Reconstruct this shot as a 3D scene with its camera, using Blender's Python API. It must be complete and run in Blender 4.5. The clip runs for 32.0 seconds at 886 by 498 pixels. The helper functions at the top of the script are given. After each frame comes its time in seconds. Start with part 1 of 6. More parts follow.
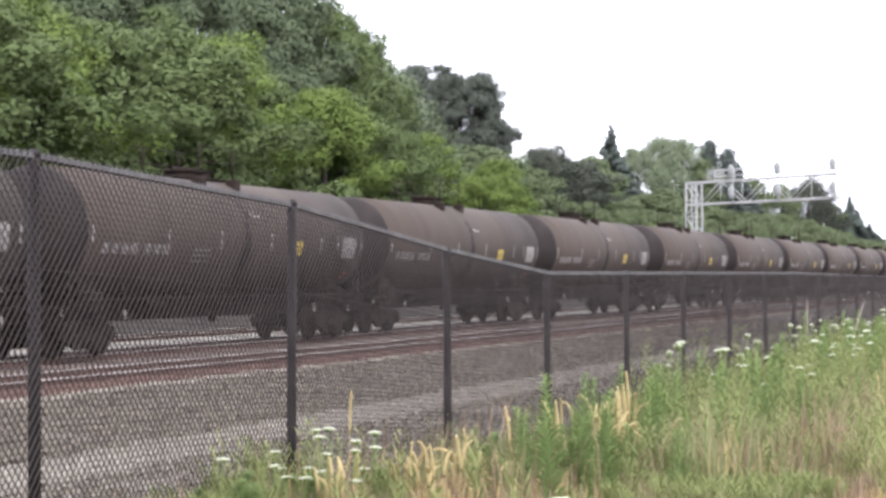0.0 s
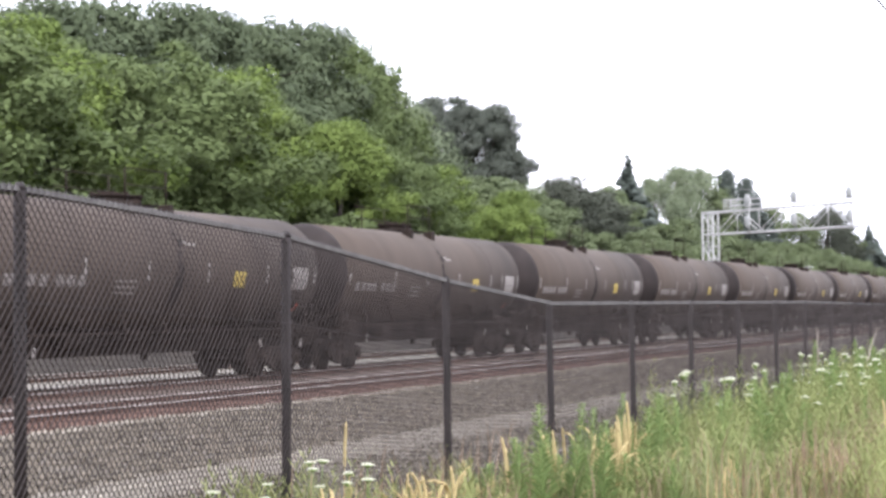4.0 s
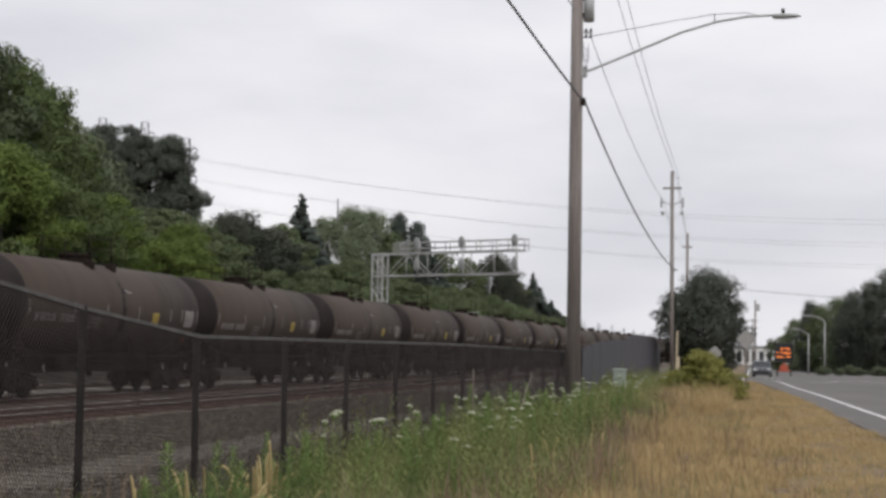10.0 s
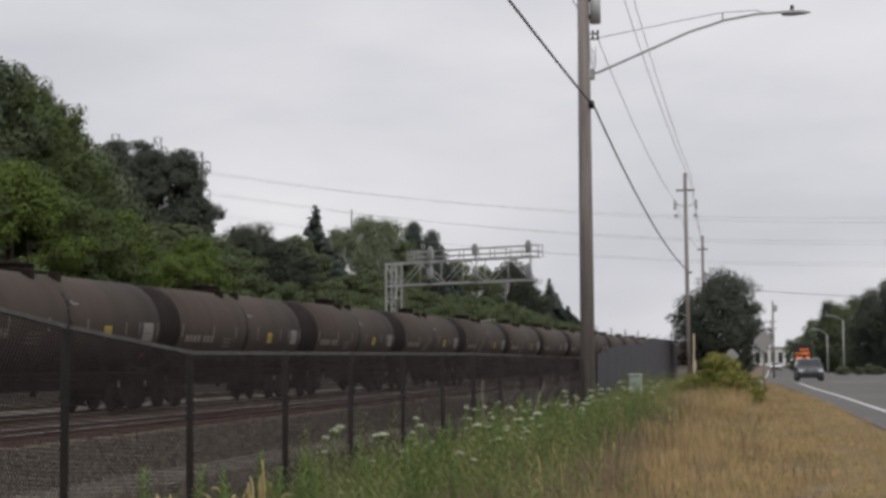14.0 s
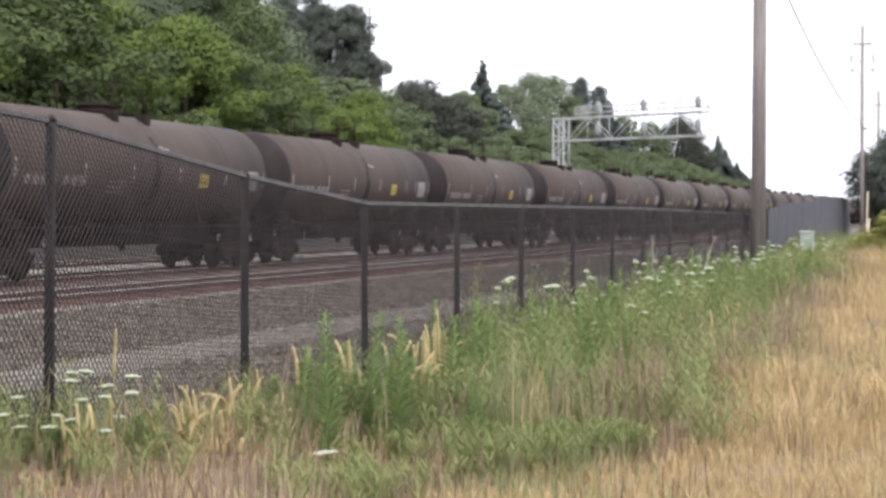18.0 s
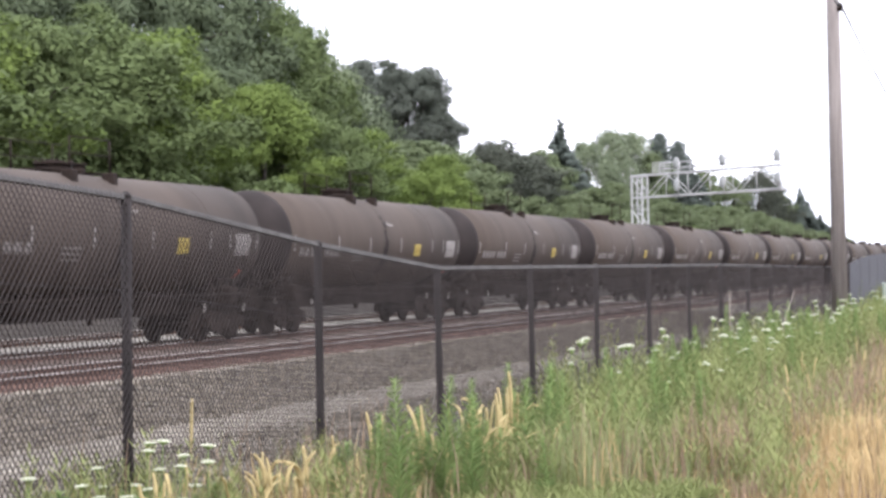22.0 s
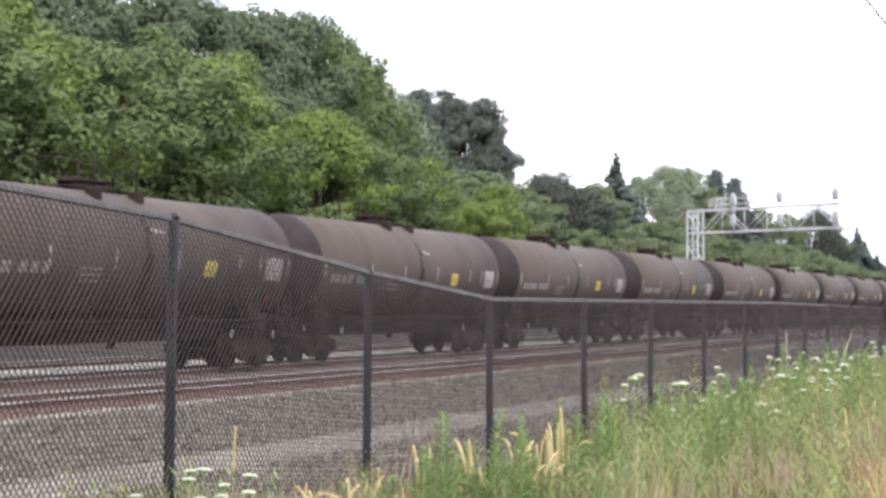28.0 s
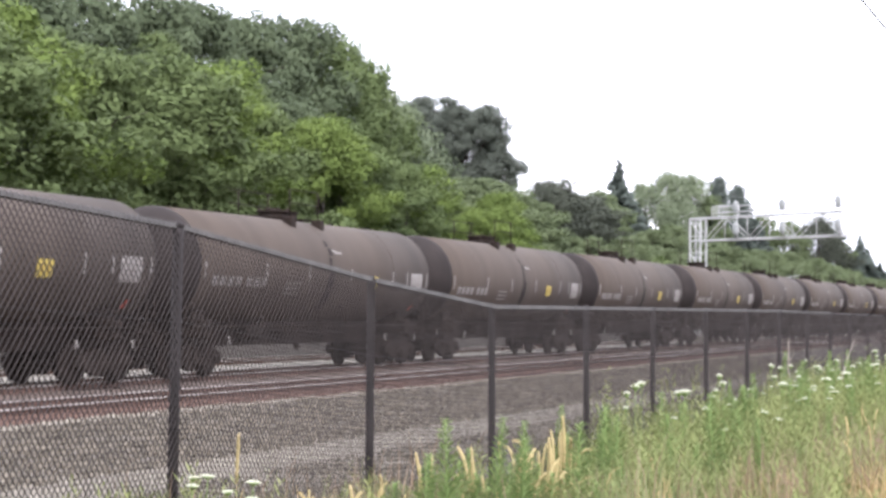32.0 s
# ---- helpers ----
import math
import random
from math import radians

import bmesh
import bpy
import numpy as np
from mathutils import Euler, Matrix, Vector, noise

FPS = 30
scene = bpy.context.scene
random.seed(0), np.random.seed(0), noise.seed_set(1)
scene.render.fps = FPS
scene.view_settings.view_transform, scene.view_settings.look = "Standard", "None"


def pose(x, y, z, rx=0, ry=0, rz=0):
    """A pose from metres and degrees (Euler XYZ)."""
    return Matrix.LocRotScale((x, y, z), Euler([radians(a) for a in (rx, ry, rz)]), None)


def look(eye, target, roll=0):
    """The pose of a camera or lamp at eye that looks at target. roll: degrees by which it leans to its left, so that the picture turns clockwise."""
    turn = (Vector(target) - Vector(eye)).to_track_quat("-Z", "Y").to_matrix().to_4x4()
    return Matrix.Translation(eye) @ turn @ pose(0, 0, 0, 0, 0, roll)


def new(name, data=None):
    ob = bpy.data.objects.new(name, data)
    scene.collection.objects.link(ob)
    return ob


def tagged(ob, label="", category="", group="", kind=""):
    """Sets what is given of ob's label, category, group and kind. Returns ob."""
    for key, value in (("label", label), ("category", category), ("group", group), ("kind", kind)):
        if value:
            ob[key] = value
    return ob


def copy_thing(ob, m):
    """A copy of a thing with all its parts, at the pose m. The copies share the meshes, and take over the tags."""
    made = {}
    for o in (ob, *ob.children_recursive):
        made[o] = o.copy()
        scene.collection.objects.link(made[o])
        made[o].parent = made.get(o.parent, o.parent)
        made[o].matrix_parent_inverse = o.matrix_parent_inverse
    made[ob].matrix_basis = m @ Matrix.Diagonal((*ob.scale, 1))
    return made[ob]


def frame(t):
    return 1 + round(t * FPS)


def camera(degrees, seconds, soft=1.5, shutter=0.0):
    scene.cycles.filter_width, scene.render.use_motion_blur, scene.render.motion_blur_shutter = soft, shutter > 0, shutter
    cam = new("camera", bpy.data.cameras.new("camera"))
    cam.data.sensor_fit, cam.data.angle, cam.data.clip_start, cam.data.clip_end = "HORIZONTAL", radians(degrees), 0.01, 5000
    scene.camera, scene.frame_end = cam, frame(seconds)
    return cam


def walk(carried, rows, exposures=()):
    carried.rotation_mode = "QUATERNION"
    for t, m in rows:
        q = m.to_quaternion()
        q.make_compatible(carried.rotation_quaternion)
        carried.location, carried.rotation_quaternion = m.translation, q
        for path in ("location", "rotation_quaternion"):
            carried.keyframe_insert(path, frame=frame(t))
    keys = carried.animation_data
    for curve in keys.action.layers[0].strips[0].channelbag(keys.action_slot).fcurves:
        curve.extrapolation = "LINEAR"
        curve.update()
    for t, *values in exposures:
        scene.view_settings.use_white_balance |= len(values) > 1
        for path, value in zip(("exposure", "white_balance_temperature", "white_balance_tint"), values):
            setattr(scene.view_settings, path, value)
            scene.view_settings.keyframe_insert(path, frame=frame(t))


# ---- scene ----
# The lens, and the way of the hand-held camera: seconds, place, turn to the left, tilt, lean.
cam = camera(30.256, 32.0, soft=3.2)


def seen_from(x, y, z, left, tilt, lean):
    return pose(x, y, z, 90 + tilt, 0, left) @ pose(0, 0, 0, 0, 0, lean)


walk(cam, [(r[0], seen_from(*r[1:])) for r in (
    (0, -0.231, -1.356, 1.663, 21.645, 1.173, -0.415),
    (0.5, -0.228, -1.445, 1.664, 20.524, 0.808, -0.196),
    (1, -0.188, -1.301, 1.663, 19.853, 0.660, 1.067),
    (1.5, -0.164, -1.187, 1.664, 21.932, 1.082, 0.630),
    (2, -0.107, -1.384, 1.668, 22.084, 1.235, 1.867),
    (2.5, -0.095, -1.391, 1.661, 22.184, 2.175, 1.780),
    (3, -0.091, -1.320, 1.664, 21.481, 2.387, 0.352),
    (3.5, -0.079, -1.217, 1.652, 22.432, 2.442, -0.837),
    (5.5, -0.101, -1.474, 1.664, 21.222, 1.777, -0.247),
    (6, -0.140, -1.291, 1.662, 20.891, 1.824, -0.014),
    (6.5, -0.105, -1.424, 1.659, 19.337, 2.140, 0.049),
    (7, -0.121, -1.300, 1.668, 14.900, 2.755, -0.097),
    (7.5, -0.075, -1.283, 1.655, 9.901, 2.917, -0.038),
    (8, -0.072, -1.200, 1.648, 9.417, 3.031, -0.502),
    (8.5, -0.043, -1.043, 1.641, 11.496, 2.970, 0.065),
    (9, -0.011, -1.176, 1.630, 12.954, 2.950, 0.142),
    (9.5, -0.017, -1.206, 1.658, 12.951, 4.093, -0.420),
    (10, -0.046, -0.670, 1.625, 10.890, 3.647, 0.943),
    (10.5, 0.044, -0.461, 1.640, 13.030, 4.272, 0.730),
    (11, 0.013, -0.477, 1.659, 11.825, 4.821, -0.577),
    (11.5, -0.015, -0.254, 1.654, 12.157, 5.040, -0.899),
    (12, 0.033, -0.397, 1.659, 13.214, 5.268, -0.784),
    (12.5, 0.020, -0.295, 1.655, 12.757, 5.382, -0.365),
    (13, 0.012, -0.311, 1.639, 11.938, 4.648, -0.136),
    (13.5, 0.011, -0.171, 1.655, 11.613, 4.179, -0.221),
    (15.5, 0.012, -0.031, 1.640, 11.055, 3.597, -0.598),
    (16, 0.058, 0.020, 1.628, 11.206, 3.705, 0.384),
    (16.5, 0.076, 0.166, 1.625, 13.605, 1.891, 0.142),
    (17, 0.047, -0.107, 1.630, 14.347, 1.345, 0.539),
    (17.5, 0.009, -0.366, 1.627, 15.148, 1.359, 0.639),
    (18, -0.053, -0.113, 1.617, 17.247, -1.103, 0.181),
    (18.5, -0.027, -0.102, 1.615, 18.045, -0.272, 0.015),
    (19, -0.041, 0.043, 1.633, 19.232, -0.132, 0.040),
    (19.5, 0.066, -0.176, 1.630, 18.300, -0.170, 1.870),
    (20, 0.069, -0.050, 1.635, 17.028, 2.163, 1.745),
    (20.5, 0.055, -0.043, 1.637, 19.141, 2.516, 0.224),
    (21, 0.062, -0.118, 1.645, 19.143, 1.871, -0.082),
    (21.5, 0.034, 0.008, 1.644, 19.488, 0.835, -0.660),
    (22, 0.085, -0.231, 1.653, 20.084, 1.019, -1.171),
    (22.5, 0.055, -0.112, 1.655, 20.231, 1.536, -1.368),
    (23, -0.007, 0.036, 1.668, 19.793, 2.023, -1.066),
    (23.5, 0.031, -0.038, 1.661, 20.015, 2.346, -0.909),
    (24, 0.027, -0.075, 1.657, 20.591, 1.933, -0.724),
    (24.5, 0.043, -0.162, 1.659, 20.838, 1.893, -0.834),
    (25, 0.044, -0.120, 1.653, 20.960, 1.940, -0.851),
    (25.5, 0.028, -0.013, 1.657, 21.149, 1.944, -0.679),
    (27.5, 0.007, 0.054, 1.646, 21.741, 2.077, 0.279),
    (28, -0.010, 0.028, 1.656, 21.939, 2.093, 0.288),
    (28.5, 0.018, -0.037, 1.654, 22.086, 2.239, 0.610),
    (29, -0.006, 0.022, 1.655, 22.352, 2.397, 0.979),
    (29.5, 0.009, -0.027, 1.653, 22.487, 2.483, 0.762),
    (30, -0.041, -0.008, 1.650, 23.483, 2.515, 1.704),
    (30.5, 0.030, -0.266, 1.649, 24.133, 1.391, 1.694),
    (31, 0.001, -0.140, 1.659, 22.119, 2.353, 1.218),
    (31.5, -0.011, -0.029, 1.653, 21.464, 2.718, 1.213),
    (32, 0.010, -0.024, 1.663, 22.037, 2.333, 0.415),
)], exposures=((0, 1.37, 6100, 16), (1, 1.46, 6100, 16), (3, 1.45, 6100, 16), (6, 1.47, 6100, 16), (6.5, 1.42, 6100, 16), (7, 1.28, 6100, 16), (7.5, 0.31, 6345, 13), (8, -0.26, 6493, 12), (9, -0.31, 6500, 12), (11, -0.29, 6500, 12), (12, -0.53, 6500, 12), (16, -0.53, 6500, 12), (16.5, -0.07, 6419, 13), (17, 0.18, 6406, 13), (17.5, 0.42, 6314, 13), (18, 0.92, 6172, 15), (18.5, 1.21, 6100, 16), (19, 1.34, 6100, 16), (20, 1.37, 6100, 16), (20.5, 1.24, 6100, 16), (21, 1.0, 6152, 16), (21.5, 1.14, 6112, 16), (22, 1.31, 6100, 16), (23, 1.38, 6100, 16), (25, 1.34, 6100, 16), (28, 1.37, 6100, 16), (30, 1.39, 6100, 16), (31, 1.47, 6100, 16), (32, 1.49, 6100, 16)))

# ---- world and light: a bright overcast sky ----
world = bpy.data.worlds.new("overcast_sky")
scene.world = world
world.use_nodes = True
wn, wl = world.node_tree.nodes, world.node_tree.links
wn.clear()
w_out = wn.new("ShaderNodeOutputWorld")
w_bg = wn.new("ShaderNodeBackground")
w_sky = wn.new("ShaderNodeTexSky")
w_sky.sky_type, w_sky.sun_disc = "NISHITA", False
w_sky.sun_elevation, w_sky.sun_rotation = radians(52), radians(150)
w_sky.air_density, w_sky.dust_density, w_sky.ozone_density = 1.0, 4.0, 1.0
w_co = wn.new("ShaderNodeTexCoord")
w_map = wn.new("ShaderNodeMapping")
w_map.inputs["Scale"].default_value = (1.0, 1.0, 3.2)
w_no = wn.new("ShaderNodeTexNoise")
w_no.inputs["Scale"].default_value, w_no.inputs["Detail"].default_value, w_no.inputs["Roughness"].default_value = 2.6, 5.0, 0.5
w_ra = wn.new("ShaderNodeValToRGB")
w_ra.color_ramp.elements[0].position, w_ra.color_ramp.elements[1].position = 0.32, 0.68
w_ra.color_ramp.elements[0].color = (7.6, 7.8, 8.3, 1)
w_ra.color_ramp.elements[1].color = (11.0, 11.0, 11.2, 1)
w_mix = wn.new("ShaderNodeMix")
w_mix.data_type = "RGBA"
w_mix.inputs["Factor"].default_value = 0.93
wl.new(w_co.outputs["Generated"], w_map.inputs["Vector"])
wl.new(w_map.outputs["Vector"], w_no.inputs["Vector"])
wl.new(w_no.outputs["Fac"], w_ra.inputs["Fac"])
wl.new(w_sky.outputs["Color"], w_mix.inputs["A"])
wl.new(w_ra.outputs["Color"], w_mix.inputs["B"])
wl.new(w_mix.outputs["Result"], w_bg.inputs["Color"])
w_bg.inputs["Strength"].default_value = 0.11
wl.new(w_bg.outputs["Background"], w_out.inputs["Surface"])

sun = new("sun", bpy.data.lights.new("sun", "SUN"))
sun.data.energy, sun.data.angle, sun.data.color = 1.8, radians(20), (1.0, 0.96, 0.9)
sun.matrix_world = look((30, -50, 75), (0, 0, 0))


# ---- materials ----
def material(name, low, high, scale=6.0, rough=0.7, metal=0.0, bump=0.0, fine=40.0, stretch=(1, 1, 1), grime=None, amount=0.0,
             coords="Object", island=0.0, shift=0.0, through_light=0.0, wear=0.12):
    """A surface between two colours: broad stains and fine grain, with a third colour of grime, bump, and a shift from piece to piece."""
    m = bpy.data.materials.new(name)
    m.use_nodes = True
    n, l = m.node_tree.nodes, m.node_tree.links
    b = n["Principled BSDF"]
    co = n.new("ShaderNodeTexCoord")
    mp = n.new("ShaderNodeMapping")
    mp.inputs["Scale"].default_value = stretch
    l.new(co.outputs[coords], mp.inputs["Vector"])

    def tex(s, detail):
        t = n.new("ShaderNodeTexNoise")
        t.inputs["Scale"].default_value, t.inputs["Detail"].default_value = s, detail
        l.new(mp.outputs["Vector"], t.inputs["Vector"])
        return t.outputs["Fac"]

    def mixed(fac, a, c):
        x = n.new("ShaderNodeMix")
        x.data_type = "RGBA"
        for key, v in (("Factor", fac), ("A", a), ("B", c)):
            if hasattr(v, "links"):
                l.new(v, x.inputs[key])
            else:
                x.inputs[key].default_value = v if key == "Factor" else (*v, 1)
        return x.outputs["Result"]

    def calc(op, a, c):
        x = n.new("ShaderNodeMath")
        x.operation = op
        for i, v in enumerate((a, c)):
            if hasattr(v, "links"):
                l.new(v, x.inputs[i])
            else:
                x.inputs[i].default_value = v
        x.use_clamp = True
        return x.outputs["Value"]

    broad, grain = tex(scale, 5), tex(fine, 3)
    f = calc("ADD", calc("MULTIPLY", broad, 0.65), calc("MULTIPLY", grain, 0.35))
    f = calc("MULTIPLY", calc("SUBTRACT", f, 0.3), 2.5)
    if island:
        g = n.new("ShaderNodeNewGeometry")
        f = calc("ADD", calc("MULTIPLY", f, 1 - island), calc("MULTIPLY", g.outputs["Random Per Island"], island))
    if shift:
        o = n.new("ShaderNodeObjectInfo")
        f = calc("ADD", calc("MULTIPLY", f, 1 - shift), calc("MULTIPLY", o.outputs["Random"], shift))
    c = mixed(f, low, high)
    if grime:
        c = mixed(calc("MULTIPLY", calc("SUBTRACT", tex(scale * 0.37, 6), 0.42), amount * 6), c, grime)
    l.new(c, b.inputs["Base Color"])
    b.inputs["Metallic"].default_value = metal
    r = n.new("ShaderNodeMapRange")
    r.inputs["To Min"].default_value, r.inputs["To Max"].default_value = max(rough - wear, 0.02), min(rough + wear, 1.0)
    l.new(grain, r.inputs["Value"])
    l.new(r.outputs["Result"], b.inputs["Roughness"])
    if bump:
        k = n.new("ShaderNodeBump")
        k.inputs["Strength"].default_value, k.inputs["Distance"].default_value = bump, 0.02
        l.new(grain, k.inputs["Height"])
        l.new(k.outputs["Normal"], b.inputs["Normal"])
    if through_light:
        t = n.new("ShaderNodeBsdfTranslucent")
        l.new(c, t.inputs["Color"])
        s = n.new("ShaderNodeMixShader")
        s.inputs["Fac"].default_value = through_light
        l.new(b.outputs["BSDF"], s.inputs[1])
        l.new(t.outputs["BSDF"], s.inputs[2])
        l.new(s.outputs["Shader"], n["Material Output"].inputs["Surface"])
    return m


def glow(name, colour, strength):
    m = material(name, colour, colour)
    b = m.node_tree.nodes["Principled BSDF"]
    b.inputs["Emission Color"].default_value, b.inputs["Emission Strength"].default_value = (*colour, 1), strength
    return m


M = {}
M["tank"] = material("weathered_tank_paint", (0.0375, 0.0292, 0.0245), (0.074, 0.0582, 0.0485), 0.9, 0.8, 0.0, 0.05, 22, (0.45, 1.3, 0.4), (0.112, 0.087, 0.07), 0.14, shift=0.25)
M["tank_end"] = material("darker_tank_paint", (0.012, 0.010, 0.010), (0.028, 0.023, 0.022), 1.2, 0.75, 0.0, 0.05, 22, (1, 1, 1), (0.07, 0.055, 0.05), 0.12, shift=0.2)
M["iron"] = material("dark_brake_dusted_iron", (0.011, 0.0078, 0.0068), (0.033, 0.0235, 0.019), 5, 0.8, 0.05, 0.2, 60)
M["wheel"] = material("rusty_wheel_steel", (0.010, 0.007, 0.006), (0.028, 0.020, 0.0165), 6, 0.85, 0.0, 0.1, 50)
M["yellow"] = material("yellow_panel_paint", (0.30, 0.225, 0.045), (0.42, 0.325, 0.065), 5, 0.6, 0, 0, 40, (1, 1, 1), (0.2, 0.14, 0.06), 0.1)
M["white"] = material("faded_white_paint", (0.175, 0.16, 0.15), (0.27, 0.25, 0.235), 7, 0.7, 0, 0, 60, (1, 1, 1), (0.15, 0.12, 0.1), 0.2)
M["faint"] = material("worn_white_lettering", (0.13, 0.115, 0.105), (0.24, 0.22, 0.205), 14, 0.8, 0, 0, 60, (1, 1, 1), (0.08, 0.065, 0.06), 0.25)
M["mustard"] = material("worn_dark_yellow_paint", (0.22, 0.15, 0.03), (0.33, 0.23, 0.04), 9, 0.7)
M["red"] = material("faded_red_tag", (0.3, 0.06, 0.04), (0.45, 0.1, 0.07), 9, 0.7)
M["rail"] = material("rusty_rail_side", (0.068, 0.035, 0.026), (0.130, 0.072, 0.053), 3, 0.8, 0.1, 0.2, 50, (1, 0.2, 1))
M["railtop"] = material("worn_rail_head", (0.36, 0.33, 0.31), (0.52, 0.49, 0.46), 3, 0.45, 0.3, 0.0, 60, (1, 0.2, 1))
M["tie"] = material("weathered_tie", (0.05, 0.036, 0.028), (0.12, 0.09, 0.07), 4, 0.9, 0, 0.4, 40, (0.3, 2, 1), shift=0.5)
M["galv"] = material("galvanised_steel", (0.32, 0.325, 0.33), (0.46, 0.465, 0.465), 3, 0.5, 0.25, 0.05, 40)
M["black"] = material("black_vinyl_coat", (0.0125, 0.0102, 0.0102), (0.031, 0.026, 0.026), 4, 0.62, 0, 0.05, 50)
M["black"].node_tree.nodes["Principled BSDF"].inputs["Specular IOR Level"].default_value = 0.18
M["wood_pole"] = material("weathered_pole_wood", (0.155, 0.134, 0.124), (0.335, 0.3, 0.283), 2.5, 0.9, 0, 0.5, 30, (6, 6, 0.25), (0.06, 0.05, 0.045), 0.2)
M["cable"] = material("black_cable", (0.02, 0.02, 0.021), (0.04, 0.04, 0.042), 3, 0.6)
M["wire"] = material("aluminium_wire", (0.22, 0.22, 0.23), (0.32, 0.32, 0.33), 3, 0.5, 0.5)
M["grey_paint"] = material("grey_enamel", (0.30, 0.31, 0.31), (0.42, 0.43, 0.43), 3, 0.45, 0, 0, 40, (1, 1, 1), (0.2, 0.18, 0.16), 0.12)
M["bark"] = material("tree_bark", (0.022, 0.018, 0.014), (0.058, 0.047, 0.038), 3, 0.95, 0, 0.6, 30, (3, 3, 0.6))


for key, gloss in (("tank", 0.22), ("tank_end", 0.15), ("iron", 0.12), ("wheel", 0.12)):
    M[key].node_tree.nodes["Principled BSDF"].inputs["Specular IOR Level"].default_value = gloss
M["bridge"] = material("white_galvanised_bridge_steel", (0.32, 0.325, 0.325), (0.46, 0.46, 0.455), 3, 0.6, 0.0, 0.05, 40, (1, 1, 1), (0.36, 0.34, 0.31), 0.10)


# ---- mesh helpers ----
def box(bm, x0, x1, y0, y1, z0, z1, bevel=0.0):
    vs = [bm.verts.new((x, y, z)) for x in (x0, x1) for y in (y0, y1) for z in (z0, z1)]
    fs = [bm.faces.new([vs[i] for i in q]) for q in ((0, 1, 3, 2), (4, 6, 7, 5), (0, 4, 5, 1), (2, 3, 7, 6), (0, 2, 6, 4), (1, 5, 7, 3))]
    if bevel:
        edges = list({e for f in fs for e in f.edges})
        bmesh.ops.bevel(bm, geom=edges, offset=bevel, segments=1, affect="EDGES")
    return vs


def rod(bm, a, b, r, seg=8, r2=None, caps=True):
    a, b = Vector(a), Vector(b)
    d = (b - a).normalized()
    u = d.orthogonal().normalized()
    v = d.cross(u)
    r2 = r if r2 is None else r2
    ring = [[bm.verts.new(p + (u * math.cos(2 * math.pi * i / seg) + v * math.sin(2 * math.pi * i / seg)) * q) for i in range(seg)]
            for p, q in ((a, r), (b, r2))]
    for i in range(seg):
        f = bm.faces.new((ring[0][i], ring[0][(i + 1) % seg], ring[1][(i + 1) % seg], ring[1][i]))
        f.smooth = seg > 5
    if caps:
        bm.faces.new(ring[0][::-1])
        bm.faces.new(ring[1])


def bent(bm, points, r, seg=6):
    """One round bar along a bent line."""
    pts = [Vector(p) for p in points]
    rings, u = [], None
    for i, p in enumerate(pts):
        d = (pts[min(i + 1, len(pts) - 1)] - pts[max(i - 1, 0)]).normalized()
        u = d.orthogonal().normalized() if u is None else (u - d * u.dot(d)).normalized()
        v = d.cross(u)
        rings.append([bm.verts.new(p + (u * math.cos(2 * math.pi * k / seg) + v * math.sin(2 * math.pi * k / seg)) * r) for k in range(seg)])
    for a, b in zip(rings[:-1], rings[1:]):
        for k in range(seg):
            f = bm.faces.new((a[k], a[(k + 1) % seg], b[(k + 1) % seg], b[k]))
            f.smooth = seg > 4
    bm.faces.new(rings[0][::-1])
    bm.faces.new(rings[-1])


def tapered(bm, points, radii, seg=7):
    """A round body along a bent line, with its own radius at each point."""
    pts = [Vector(p) for p in points]
    rings, u = [], None
    for i, p in enumerate(pts):
        d = (pts[min(i + 1, len(pts) - 1)] - pts[max(i - 1, 0)]).normalized()
        u = d.orthogonal().normalized() if u is None else (u - d * u.dot(d)).normalized()
        v = d.cross(u)
        rings.append([bm.verts.new(p + (u * math.cos(2 * math.pi * k / seg) + v * math.sin(2 * math.pi * k / seg)) * radii[i]) for k in range(seg)])
    for a, b in zip(rings[:-1], rings[1:]):
        for k in range(seg):
            bm.faces.new((a[k], a[(k + 1) % seg], b[(k + 1) % seg], b[k])).smooth = True
    bm.faces.new(rings[0][::-1])
    bm.faces.new(rings[-1])


def lathe(bm, profile, seg=32, axis="y", smooth=True):
    """Turn (along, radius) pairs about an axis."""
    rings = []
    for s, r in profile:
        ring = []
        for i in range(seg):
            a = 2 * math.pi * i / seg
            p = (r * math.cos(a), s, r * math.sin(a)) if axis == "y" else ((s, r * math.cos(a), r * math.sin(a)) if axis == "x" else (r * math.cos(a), r * math.sin(a), s))
            ring.append(bm.verts.new(p))
        rings.append(ring)
    for p, q in zip(rings[:-1], rings[1:]):
        for i in range(seg):
            f = bm.faces.new((p[i], p[(i + 1) % seg], q[(i + 1) % seg], q[i]))
            f.smooth = smooth
    bm.faces.new(rings[0][::-1])
    bm.faces.new(rings[-1])


def mesh_of(name, bm, mat):
    bmesh.ops.recalc_face_normals(bm, faces=bm.faces)
    me = bpy.data.meshes.new(name)
    bm.to_mesh(me)
    bm.free()
    me.materials.append(mat)
    return me


def part(name, bm, mat, parent, label=""):
    ob = new(name, mesh_of(name, bm, mat))
    ob.parent = parent
    if label:
        tagged(ob, label)
    return ob


def piece(name, me, parent, m=None):
    ob = new(name, me)
    ob.parent = parent
    if m is not None:
        ob.matrix_basis = m
    return ob


def thing(name, label, category, m=None, group="", kind=""):
    ob = new(name)
    ob.empty_display_size = 0.2
    tagged(ob, label, category, group, kind)
    if m is not None:
        ob.matrix_basis = m
    return ob


